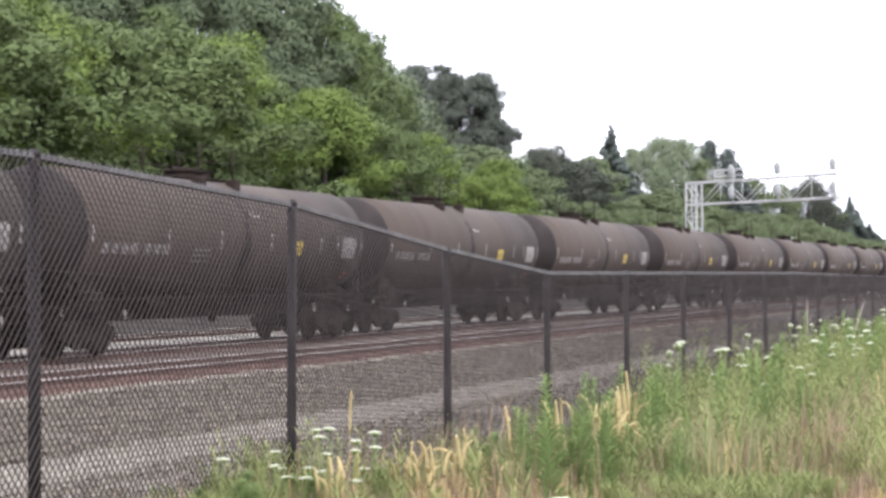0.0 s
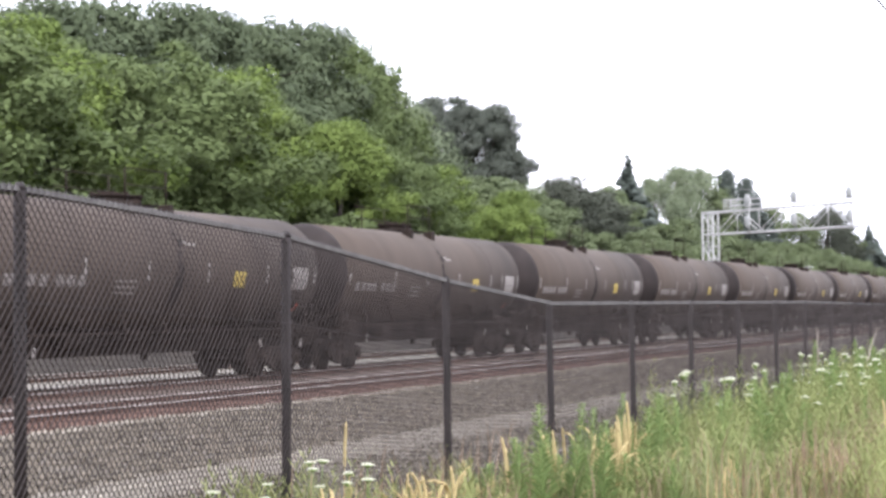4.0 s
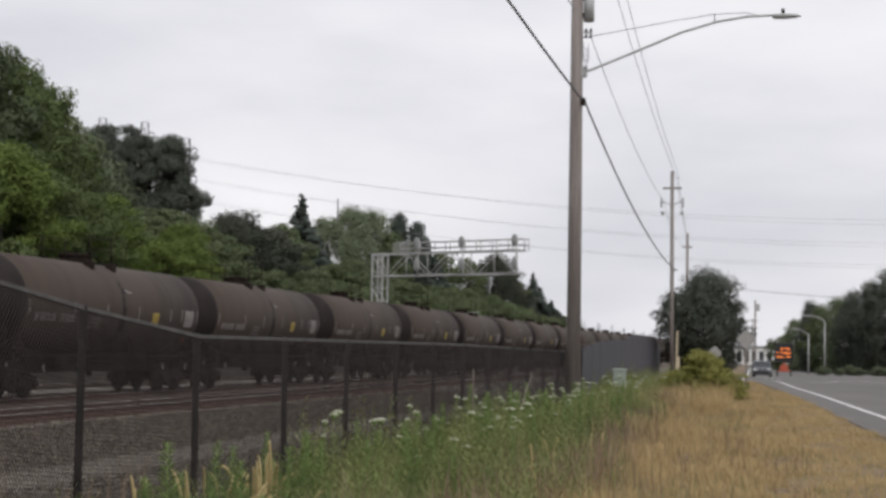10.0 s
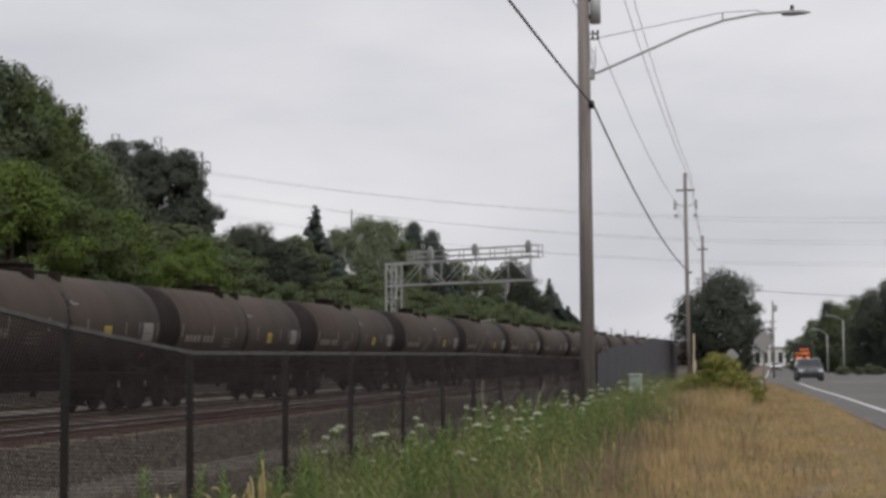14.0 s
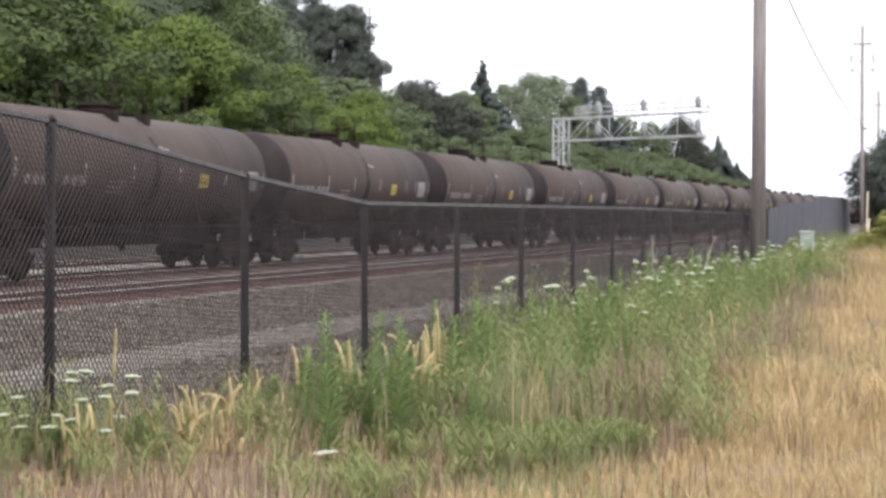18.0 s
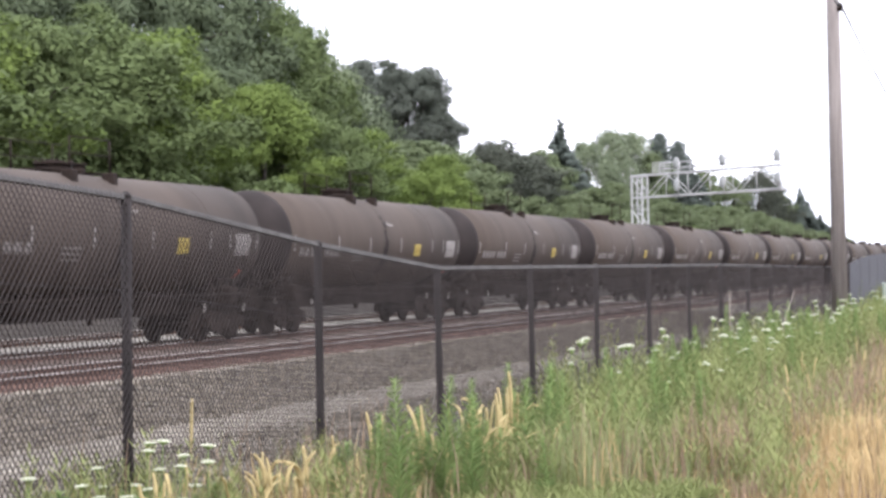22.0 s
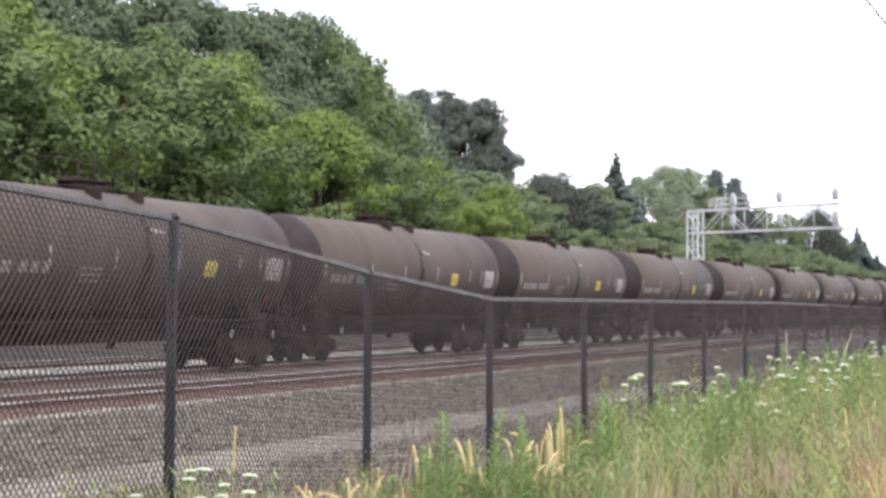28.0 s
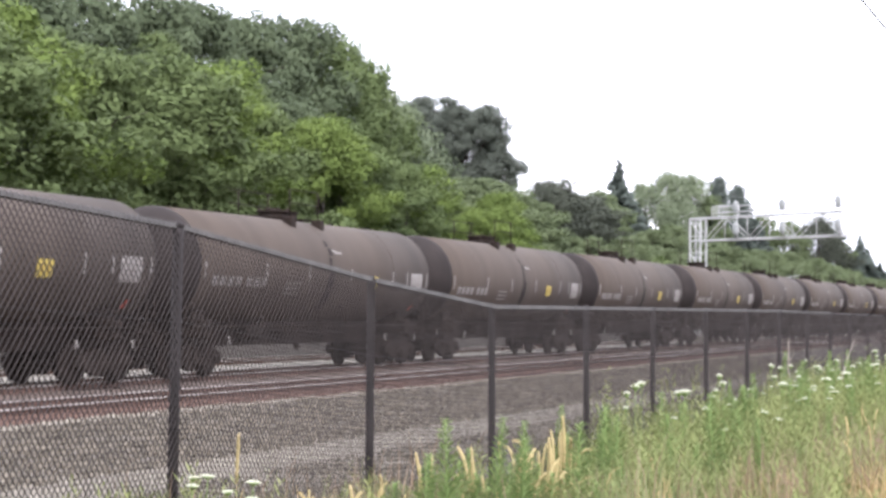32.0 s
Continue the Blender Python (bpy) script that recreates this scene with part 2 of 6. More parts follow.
def sheet(name, verts, faces, mat, smooth=False):
    me = bpy.data.meshes.new(name)
    me.from_pydata([tuple(v) for v in verts], [], [tuple(f) for f in faces])
    me.materials.append(mat)
    if smooth:
        me.polygons.foreach_set("use_smooth", [True] * len(me.polygons))
    me.update()
    return me

# ---- the lie of the land ----
SLOPE, DRIFT = 0.002, 0.015


def smooth(x, a, b):
    t = min(max((x - a) / (b - a), 0.0), 1.0)
    return t * t * (3 - 2 * t)


def lerp(x, pts):
    for (a, p), (b, q) in zip(pts[:-1], pts[1:]):
        if x <= b:
            return p + (q - p) * min(max((x - a) / (b - a), 0.0), 1.0)
    return pts[-1][1]


FENCE_X = -5.61
POSTS = [3.05, 6.14, 9.21, 12.28, 15.19, 18.36, 21.34, 24.54, 27.57, 30.45] + [33.5 + 3.05 * i for i in range(21)]


def fence_top(y):
    return lerp(y, [(0, 2.40), (6.14, 2.37), (9.21, 2.23), (12.28, 1.95), (15.19, 1.75), (30.45, 1.79), (46, 1.74), (50, 1.75), (52, 1.8), (56.2, 2.08), (63, 2.22), (71.0, 2.34), (71.3, 2.58), (84, 2.68), (90, 2.74), (92.4, 2.5), (97, 1.9)])


def fence_ground(y):
    return min(fence_top(y), 2.36) - 2.12 - 0.25 * smooth(y, 62, 70)


def road_left(y):
    """The left edge of the asphalt."""
    return 2.9 - 0.026 * y - 0.45 * smooth(y, 60, 96) - 1.0 * smooth(y, 96, 118) + 0.0245 * max(0.0, min(y, 400) - 118)


def dip(y):
    """How far the road has sunk at y."""
    return 0.0065 * max(0.0, min(y, 180.0) - 95.0)


def land(x, y):
    bank = 0.05 + 0.2 * smooth(y, 25, 60)
    f = fence_ground(y)
    yard = -0.36 + SLOPE * 0.5 * (y - 30)
    bed = -0.10 + SLOPE * (y - 50)
    e = road_left(y)
    edge = min(max(e - 3.5, -2.5), 2.0)
    if x > e - 0.15:
        z = 0.26 - dip(y)
    elif x > edge:
        z = bank + (0.245 - dip(y) - bank) * smooth(x, edge, e - 0.15)
    elif x > FENCE_X + 0.3:
        z = f + (bank - f) * smooth(x, FENCE_X + 0.3, edge)
    elif x > -7.0:
        z = yard + (f - yard) * smooth(x, -7.0, FENCE_X - 0.2)
    else:
        sx = x - DRIFT * (y - 60)
        z = lerp(sx, [(-400, 16), (-120, 13), (-75, 9.5), (-52, 6.2), (-42, 3.9), (-36, 2.4), (-33.4, 1.75 + SLOPE * (y - 50)), (-31.2, bed + 0.15), (-30.2, bed + 0.05), (-26.5, bed), (-16.4, bed), (-12.2, yard + 0.02), (-7, yard)])
    if -26 < x < -7 or -5 < x < 2:
        z += 0.035 * noise.noise(Vector((x * 0.9, y * 0.9, 0.0)))
    elif x < -33:
        z += 0.7 * noise.noise(Vector((x * 0.09, y * 0.09, 3.0)))
    return z


M["yard"] = material("yard_dirt_and_gravel", (0.074, 0.062, 0.046), (0.162, 0.138, 0.106), 0.35, 0.95, 0, 0.7, 24, (1, 0.5, 1), (0.25, 0.23, 0.215), 0.08)
M["ballast"] = material("grey_ballast", (0.050, 0.042, 0.0325), (0.124, 0.106, 0.083), 1.2, 0.95, 0, 0.9, 22, (1, 1, 1), (0.12, 0.09, 0.07), 0.1)
M["rusty_ballast"] = material("rust_stained_ballast", (0.058, 0.039, 0.031), (0.126, 0.089, 0.072), 1.2, 0.95, 0, 0.9, 22)
M["pale_gravel"] = material("pale_gravel", (0.145, 0.131, 0.111), (0.24, 0.221, 0.19), 0.7, 0.95, 0, 0.6, 22, (1, 0.3, 1))
M["soil"] = material("dry_straw_soil", (0.105, 0.076, 0.046), (0.225, 0.166, 0.100), 0.8, 0.95, 0, 0.6, 20)
# brown bank soil, darkened in its colour for the shade behind the train
M["under"] = material("shade_tinted_bank_soil", (0.014, 0.011, 0.008), (0.036, 0.028, 0.021), 0.5, 0.95, 0, 0.5, 12)
M["asphalt"] = material("worn_asphalt", (0.088, 0.082, 0.078), (0.145, 0.136, 0.129), 0.3, 0.9, 0, 0.4, 40, (1, 0.3, 1), (0.12, 0.115, 0.11), 0.08)
M["line"] = material("worn_white_road_paint", (0.45, 0.45, 0.44), (0.72, 0.72, 0.7), 3, 0.7, 0, 0.2, 40)


def ground():
    xs = [-1800, -900, -500, -300, -200, -150, -120, -95, -80, -70, -62, -56, -52, -48, -45, -42, -39.5, -37.5, -36, -34.5, -33, -32, -31, -30.2, -29, -27, -25.5, -24, -22.8, -21.5, -20, -18.6,
          -17.2, -16.4, -15.6, -14.8, -14, -13.2, -12.2, -11.4, -10.6, -9.8, -9, -8.2, -7.4, -7, -6.6, -6.2, -5.8, -5.4, -5.0, -4.6, -4.2, -3.8, -3.4, -3, -2.6, -2.2, -1.8, -1.4, -1, -0.6,
          -0.2, 0.2, 0.6, 1, 1.5, 2, 2.5, 3, 4, 6, 9, 14, 20, 30, 45, 70, 120, 250, 600, 1800]
    ys = [-900, -400, -150, -60, -30, -15, -8] + [-4 + 1.2 * i for i in range(60)] + [69 + 3 * i for i in range(22)] + [138 + 8 * i for i in range(12)] + [240 + 25 * i for i in range(12)] + [560, 700, 900, 1300, 2200, 4000]
    verts, faces, mats = [], [], []
    for y in ys:
        for x in xs:
            verts.append((x + DRIFT * (y - 60) if -60 < x < -7 and y < 900 else x, y, 0))
    verts = [(x, y, land(x, y) if abs(y) < 1000 else land(x, 1000)) for x, y, _ in verts]
    nx = len(xs)
    names = ["soil", "yard", "ballast", "rusty_ballast", "pale_gravel", "under"]
    for j in range(len(ys) - 1):
        for i in range(nx - 1):
            faces.append((j * nx + i, j * nx + i + 1, (j + 1) * nx + i + 1, (j + 1) * nx + i))
            x = (xs[i] + xs[i + 1]) / 2
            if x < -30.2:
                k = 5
            elif x < -25:
                k = 4
            elif x < -15.9:
                k = 3
            elif x < -11.4:
                k = 2
            elif x < -5.8:
                k = 1
            else:
                k = 0
            mats.append(k)
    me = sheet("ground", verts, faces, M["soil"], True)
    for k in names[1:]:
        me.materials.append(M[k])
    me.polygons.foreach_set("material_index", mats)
    return tagged(new("ground", me), "sloping ground of dry soil, yard gravel, ballast and a wooded bank", "ground", kind="structure")


ground()


def strip(name, left, right, ys, z, mat, label, category):
    """A flat strip along the road between two edges."""
    verts, faces = [], []
    for y in ys:
        for x in (left(y), right(y)):
            verts.append((x, y, z - dip(y)))
    n = len(ys)
    for y in ys:
        for x in (left(y), right(y)):
            verts.append((x, y, z - 0.02 - dip(y)))
    for i in range(n - 1):
        a = 2 * i
        faces.append((a, a + 1, a + 3, a + 2))
        b = a + 2 * n
        faces += [(a, a + 2, b + 2, b), (a + 1, b + 1, b + 3, a + 3)]
    return tagged(new(name, sheet(name, verts, faces, mat)), label, category, kind="structure")


ROAD_YS = [-60 + 12 * i for i in range(30)] + [320 + 40 * i for i in range(30)]
strip("road", road_left, lambda y: road_left(y) + 13 + 12 * smooth(y, 95, 125) - 12 * smooth(y, 190, 240), ROAD_YS, 0.285, M["asphalt"], "worn grey asphalt road with a wide shoulder", "road")
strip("edge_line", lambda y: road_left(y) + 0.95 + 0.4 * smooth(y, 70, 103), lambda y: road_left(y) + 1.1 + 0.4 * smooth(y, 70, 103), [-60 + 6 * i for i in range(28)], 0.293, M["line"], "painted white edge line on the asphalt", "road marking")
strip("far_edge_line", lambda y: -1.1 - 0.0017 * (y - 117), lambda y: -0.93 - 0.0017 * (y - 117), [114 + 8 * i for i in range(24)], 0.293, M["line"], "painted white edge line beyond the junction", "road marking")
for x0, x1, y0 in ((3.2, 4.8, 103.6), (5.0, 6.3, 112.5), (7.0, 9.4, 119), (10.0, 12.6, 124)):
    strip("crossing_bar", lambda y: x0, lambda y: x1, [y0, y0 + 1.1], 0.293, M["line"], "painted white bar across the junction", "road marking")
for i in range(8):
    strip("lane_dash", lambda y: 4.3 - 0.026 * y + 0.35, lambda y: 4.3 - 0.026 * y + 0.5, [120 + 14 * i, 124 + 14 * i], 0.293, M["line"], "painted white lane dash", "road marking")


# ---- railway ----
def track_x(x0, y):
    return x0 + DRIFT * (y - 60)


def bed_z(y):
    return 0.05 + SLOPE * (y - 50)


TRACKS = {"near": -17.75, "train": -22.77, "far": -28.6}
Y0, Y1 = -30.0, 700.0
LEAN = -math.degrees(math.atan(DRIFT))


def tracks():
    for key, x0 in TRACKS.items():
        base = pose(track_x(x0, Y0), Y0, bed_z(Y0), math.degrees(math.atan(SLOPE)), 0, LEAN)
        t = thing("railway_track", "rusty steel rails on weathered wooden ties in ballast", "railway track", base, "railway tracks", "structure")
        for side in (-1, 1):
            bm = bmesh.new()
            c = side * 0.755
            prof = [(-0.075, -0.18), (0.075, -0.18), (0.075, -0.165), (0.012, -0.14), (0.012, -0.045), (0.036, -0.035), (0.036, -0.004)]
            ring = [prof[0], prof[1], prof[2], prof[3], prof[4], prof[5], prof[6]] + [(-x, z) for x, z in prof[2:][::-1]]
            a = [bm.verts.new((c + x, 0, z)) for x, z in ring]
            b = [bm.verts.new((c + x, Y1 - Y0, z)) for x, z in ring]
            for i in range(len(ring)):
                k = (i + 1) % len(ring)
                bm.faces.new((a[i], a[k], b[k], b[i]))
            bm.faces.new(a)
            bm.faces.new(b[::-1])
            rail = part("rail", bm, M["rail"], t)
            bm = bmesh.new()
            box(bm, c - 0.0385, c + 0.0385, 0, Y1 - Y0, -0.017, 0.0015)
            part("rail_head", bm, M["railtop"], rail, "shiny worn rail head")
        bm = bmesh.new()
        box(bm, -1.28, 1.28, -0.115, 0.115, -0.33, -0.165, 0.012)
        tie = mesh_of("tie", bm, M["tie"])
        if key == "near":
            for i in range(140):
                piece("tie", tie, t, pose(random.uniform(-0.04, 0.04), 40 + i * 0.54, random.uniform(-0.015, 0.01), 0, 0, random.uniform(-1.2, 1.2)))


tracks()


# ---- tank cars ----
PITCH, R, TRUCK = 17.0, 1.53, 6.35


def train_s(t):
    """How far the train has come, in metres."""
    return 5.2 * t + 0.014 * t * t


def wheelset(parent, y):
    bm = bmesh.new()
    rod(bm, (-0.9, 0, 0), (0.9, 0, 0), 0.085, 10)
    axle = part("wheelset", bm, M["wheel"], parent)
    axle.matrix_basis = pose(0, y, 0.457)
    for side in (-1, 1):
        bm = bmesh.new()
        lathe(bm, [(-0.065, 0.43), (-0.065, 0.457), (0.045, 0.462), (0.05, 0.485), (0.075, 0.485), (0.075, 0.40), (0.03, 0.36), (0.03, 0.16), (0.07, 0.13), (-0.07, 0.13), (-0.03, 0.16), (-0.03, 0.36)], 28, "x")
        bmesh.ops.transform(bm, matrix=Matrix.Translation((side * 0.755, 0, 0)) @ Matrix.Scale(-side, 4, (1, 0, 0)), verts=bm.verts)
        part("wheel", bm, M["wheel"], axle)
    return axle


def tank_car():
    """A tank car: y along the track, z up from the rail heads, its heart at y = 0."""
    car = thing("tank_car", "dirty black railway tank car with a yellow side panel", "tank car", None, "tank cars of the moving train")
    zc = 2.93
    bm = bmesh.new()
    lathe(bm, [(-6.95, R), (-4.2, R), (-4.18, R + 0.004), (0.44, R + 0.006), (0.46, R + 0.003), (4.0, R), (7.72, R)], 64)
    bmesh.ops.translate(bm, verts=bm.verts, vec=(0, 0, zc))
    part("tank_shell", bm, M["tank"], car)
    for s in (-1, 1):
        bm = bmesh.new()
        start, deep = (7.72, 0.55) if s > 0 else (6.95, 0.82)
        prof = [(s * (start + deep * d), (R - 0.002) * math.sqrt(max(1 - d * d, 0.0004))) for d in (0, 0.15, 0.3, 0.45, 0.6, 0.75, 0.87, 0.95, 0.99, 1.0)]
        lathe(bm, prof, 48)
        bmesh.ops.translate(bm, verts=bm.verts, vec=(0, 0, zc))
        part("tank_head", bm, M["tank_end"], car, "dished dark tank head")
    # girth seams
    for y in (-4.2, 0.45, 4.9):
        bm = bmesh.new()
        rise = 0.010 if y == 0.45 else 0.006
        lathe(bm, [(y - 0.03, R), (y - 0.02, R + rise), (y + 0.02, R + rise), (y + 0.03, R)], 48)
        bmesh.ops.translate(bm, verts=bm.verts, vec=(0, 0, zc))
        part("girth_seam", bm, M["tank"], car)
    # top fittings: the manway and valve housing behind the crest, its platform, and a railing on four posts
    top = zc + R
    bm = bmesh.new()
    rod(bm, (-0.15, -0.15, top - 0.05), (-0.15, -0.15, top + 0.2), 0.46, 24)
    rod(bm, (-0.15, -0.15, top + 0.2), (-0.15, -0.15, top + 0.27), 0.51, 24)
    rod(bm, (-0.15, -0.15, top + 0.27), (-0.15, -0.15, top + 0.33), 0.2, 16)
    housing = part("valve_housing", bm, M["iron"], car, "dark manway and valve housing")
    for k in range(8):
        bm = bmesh.new()
        a = k * math.pi / 4
        rod(bm, (-0.15 + 0.45 * math.cos(a), -0.15 + 0.45 * math.sin(a), top + 0.2), (-0.15 + 0.45 * math.cos(a), -0.15 + 0.45 * math.sin(a), top + 0.34), 0.035, 6)
        part("eye_bolt", bm, M["iron"], housing)
    bm = bmesh.new()
    rod(bm, (-0.1, 0.85, top - 0.05), (-0.1, 0.85, top + 0.24), 0.2, 14)
    rod(bm, (-0.1, 0.85, top + 0.24), (-0.1, 0.85, top + 0.3), 0.24, 14)
    part("relief_valve", bm, M["iron"], housing)
    for x in (-1.0, 0.72):
        for y in (-0.75, 1.05):
            bm = bmesh.new()
            box(bm, x - 0.16, x + 0.16, y - 0.14, y + 0.14, top - (0.48 if x < -0.8 else 0.3), top + 0.03, 0.02)
            bracket = part("platform_bracket", bm, M["iron"], car)
            bm = bmesh.new()
            rod(bm, (x, y, top), (x, y, top + 0.86), 0.024, 6)
            part("railing_post", bm, M["iron"], bracket)
    for y0, y1 in ((-1.35, -0.7), (0.95, 1.55)):
        bm = bmesh.new()
        box(bm, -1.2, 0.3, y0, y1, top + 0.03, top + 0.07)
        part("platform", bm, M["iron"], car, "dark grated walkway plate")
    for x in (-1.0, 0.72):
        bm = bmesh.new()
        for z in (0.45, 0.86):
            rod(bm, (x, -1.3 if x < 0 else -0.75, top + z), (x, 1.5 if x < 0 else 1.05, top + z), 0.017, 6)
        part("handrail", bm, M["iron"], car)
    # underframe: saddles, stub sills, bolsters, couplers
    bm = bmesh.new()
    box(bm, -0.3, 0.3, -8.0, 8.0, 0.76, 1.42, 0.02)
    sill = part("centre_sill", bm, M["iron"], car)
    for s in (-1, 1):
        bm = bmesh.new()
        box(bm, -1.38, 1.38, s * TRUCK - 0.22, s * TRUCK + 0.22, 1.02, 1.5, 0.03)
        box(bm, -1.1, 1.1, s * TRUCK - 0.3, s * TRUCK + 0.3, 1.35, 1.75, 0.05)
        part("saddle", bm, M["iron"], car)
        bm = bmesh.new()
        box(bm, -0.11, 0.11, s * 8.0 - 0.1, s * 8.5 + s * 0.05, 0.82, 1.0, 0.03)
        box(bm, -0.19, 0.19, s * 8.42 - 0.12, s * 8.42 + 0.12, 0.76, 1.06, 0.05)
        part("coupler", bm, M["iron"], sill)
        # end platform with a railing and brake rigging
        bm = bmesh.new()
        box(bm, -1.4, 1.4, s * 7.72 - 0.3, s * 7.72 + 0.3, 1.12, 1.17)
        part("end_platform", bm, M["iron"], car)
        bm = bmesh.new()
        y = s * 7.95
        for x in (-1.36, -0.5, 0.5, 1.36):
            rod(bm, (x, y, 1.15), (x, y, 2.1), 0.018, 6)
        for z in (1.65, 2.1):
            rod(bm, (-1.36, y, z), (1.36, y, z), 0.018, 6)
        part("end_railing", bm, M["iron"], car)
        for x in (-1.42, 1.42):
            bm = bmesh.new()
            for dy in (-0.19, 0.19):
                rod(bm, (x, s * 7.35 + dy, 0.42), (x, s * 7.35 + dy, 2.0), 0.016, 6)
            for z in (0.5, 0.85, 1.2, 1.55, 1.9):
                rod(bm, (x, s * 7.35 - 0.19, z), (x, s * 7.35 + 0.19, z), 0.014, 6)
            part("side_ladder", bm, M["iron"], car)
    # a long rail along each flank
    for x in (-1.4, 1.4):
        bm = bmesh.new()
        rod(bm, (x, -7.0, 1.30), (x, 7.0, 1.30), 0.03, 6)
        for y in (-5.2, -3.4, -1.7, 0, 1.7, 3.4, 5.2):
            rod(bm, (x, y, 1.30), (x * 0.82, y, 2.0), 0.02, 5)
        part("side_rail", bm, M["iron"], car)
    # a brake cylinder, a pipe and the bottom outlet
    bm = bmesh.new()
    rod(bm, (0.55, -3.2, 1.12), (0.55, -2.3, 1.12), 0.2, 14)
    rod(bm, (0.55, -2.3, 1.12), (0.55, 3.2, 1.08), 0.03, 6)
    part("brake_cylinder", bm, M["iron"], car)
    bm = bmesh.new()
    rod(bm, (0, 1.1, 0.85), (0, 1.1, 1.5), 0.22, 14, 0.34)
    rod(bm, (0, 1.1, 0.6), (0, 1.1, 0.86), 0.1, 12)
    part("bottom_outlet", bm, M["iron"], car)
    # trucks
    for s in (-1, 1):
        bm = bmesh.new()
        box(bm, -1.05, 1.05, s * TRUCK - 0.2, s * TRUCK + 0.2, 0.42, 0.8, 0.04)
        truck = part("truck_bolster", bm, M["iron"], car)
        for x in (-1.02, 1.02):
            bm = bmesh.new()
            yc = s * TRUCK
            pts = [(-1.12, 0.62), (-0.92, 0.70), (-0.5, 0.78), (0.5, 0.78), (0.92, 0.70), (1.12, 0.62), (1.12, 0.40), (0.86, 0.36), (0.42, 0.16), (-0.42, 0.16), (-0.86, 0.36), (-1.12, 0.40)]
            a = [bm.verts.new((x - 0.07, yc + p, z)) for p, z in pts]
            b = [bm.verts.new((x + 0.07, yc + p, z)) for p, z in pts]
            n = len(pts)
            for i in range(n):
                bm.faces.new((a[i], a[(i + 1) % n], b[(i + 1) % n], b[i]))
            bm.faces.new(a[::-1])
            bm.faces.new(b)
            frame_part = part("side_frame", bm, M["iron"], car)
            for dy in (-0.16, 0, 0.16):
                bm = bmesh.new()
                rod(bm, (x + math.copysign(0.06, x), yc + dy, 0.2), (x + math.copysign(0.06, x), yc + dy, 0.56), 0.07, 10)
                part("spring", bm, M["wheel"], frame_part)
            for dy in (-0.89, 0.89):
                bm = bmesh.new()
                rod(bm, (x - 0.12, yc + dy, 0.457), (x + 0.14, yc + dy, 0.457), 0.12, 12)
                part("axle_box", bm, M["iron"], frame_part)
        for dy in (-0.89, 0.89):
            wheelset(car, s * TRUCK + dy)

    # paint on the flanks, wrapped on the shell
    def decal(name, y0, y1, z0, z1, mat, label, lift=0.012, flank=1):
        bm = bmesh.new()
        n = 5
        rr = R + lift
        rows = []
        for i in range(n):
            z = z0 + (z1 - z0) * i / (n - 1)
            x = math.sqrt(max(rr * rr - (z - zc) ** 2, 0.01)) * flank
            rows.append([bm.verts.new((x + d * flank, y, z)) for y in (y0, y1) for d in (0, 0.004)])
        for a, b in zip(rows[:-1], rows[1:]):
            bm.faces.new((a[1], a[3], b[3], b[1]))
            bm.faces.new((a[0], b[0], b[2], a[2]))
            bm.faces.new((a[0], a[1], b[1], b[0]))
            bm.faces.new((a[2], b[2], b[3], a[3]))
        bm.faces.new(rows[0])
        bm.faces.new(rows[-1][::-1])
        return part(name, bm, mat, car, label)

    decal("yellow_panel", 3.06, 3.64, 2.42, 2.84, M["yellow"], "yellow warning panel")
    for y in (3.18, 3.42):
        decal("panel_writing", y, y + 0.1, 2.54, 2.72, M["mustard"], "dark unreadable mark", 0.02)
    decal("white_panel", 6.25, 7.15, 2.38, 3.0, M["white"], "faded white data panel")
    decal("panel_line", 6.4, 6.95, 2.62, 2.67, M["faint"], "grey line of unreadable writing", 0.02)
    for y in (1.74, 4.78, -0.98, -6.8, -3.55, 5.9, 7.5):
        decal("tick_mark", y, y + 0.07, 2.55, 3.02, M["white"], "white upright tick")
    for y in (-6.35, -5.95, -5.55, -5.15, -4.55, -4.15, -3.75):
        decal("reporting_mark", y, y + 0.3, 2.38, 2.64, M["faint"], "worn white bar of unreadable lettering")
    for z in (2.22, 2.36, 2.5):
        decal("data_line", -2.3, -1.4, z, z + 0.05, M["faint"], "worn white bar of small lettering")
    decal("chalk_mark", 0.8, 1.25, 3.46, 3.52, M["white"], "white chalk stroke")
    decal("chalk_mark", 0.65, 0.9, 3.52, 3.57, M["white"], "white chalk stroke")
    for y0, y1, z0, z1 in ((0.34, 0.5, 1.8, 3.32), (0.5, 0.6, 1.8, 2.95), (0.24, 0.34, 1.9, 2.75), (0.42, 0.62, 3.4, 3.6), (0.36, 0.5, 3.66, 3.82)):
        decal("stain", y0, y1, z0, z1, M["tank_end"], "dark dripped stain along the middle seam", 0.014)
    for y, z in ((7.3, 0.78), (-7.5, 0.95), (5.0, 0.82), (-4.95, 0.82)):
        bm = bmesh.new()
        box(bm, 1.16, 1.2, y - 0.05, y + 0.05, z, z + 0.22, 0.008)
        part("reflector", bm, M["white"], car, "small white reflective plate")
    decal("red_tag", 6.95, 7.1, 1.76, 1.98, M["red"], "small red tag")
    decal("bracket_light", 6.8, 6.95, 1.5, 1.72, M["white"], "white reflective square")
    return car


def train():
    first = tank_car()
    cars = [first]
    for n in range(1, 38):
        cars.append(copy_thing(first, pose(0, 0, 0)))
    for n, c in enumerate(cars):
        c.matrix_basis = car_pose(n, 0.0)
    return cars


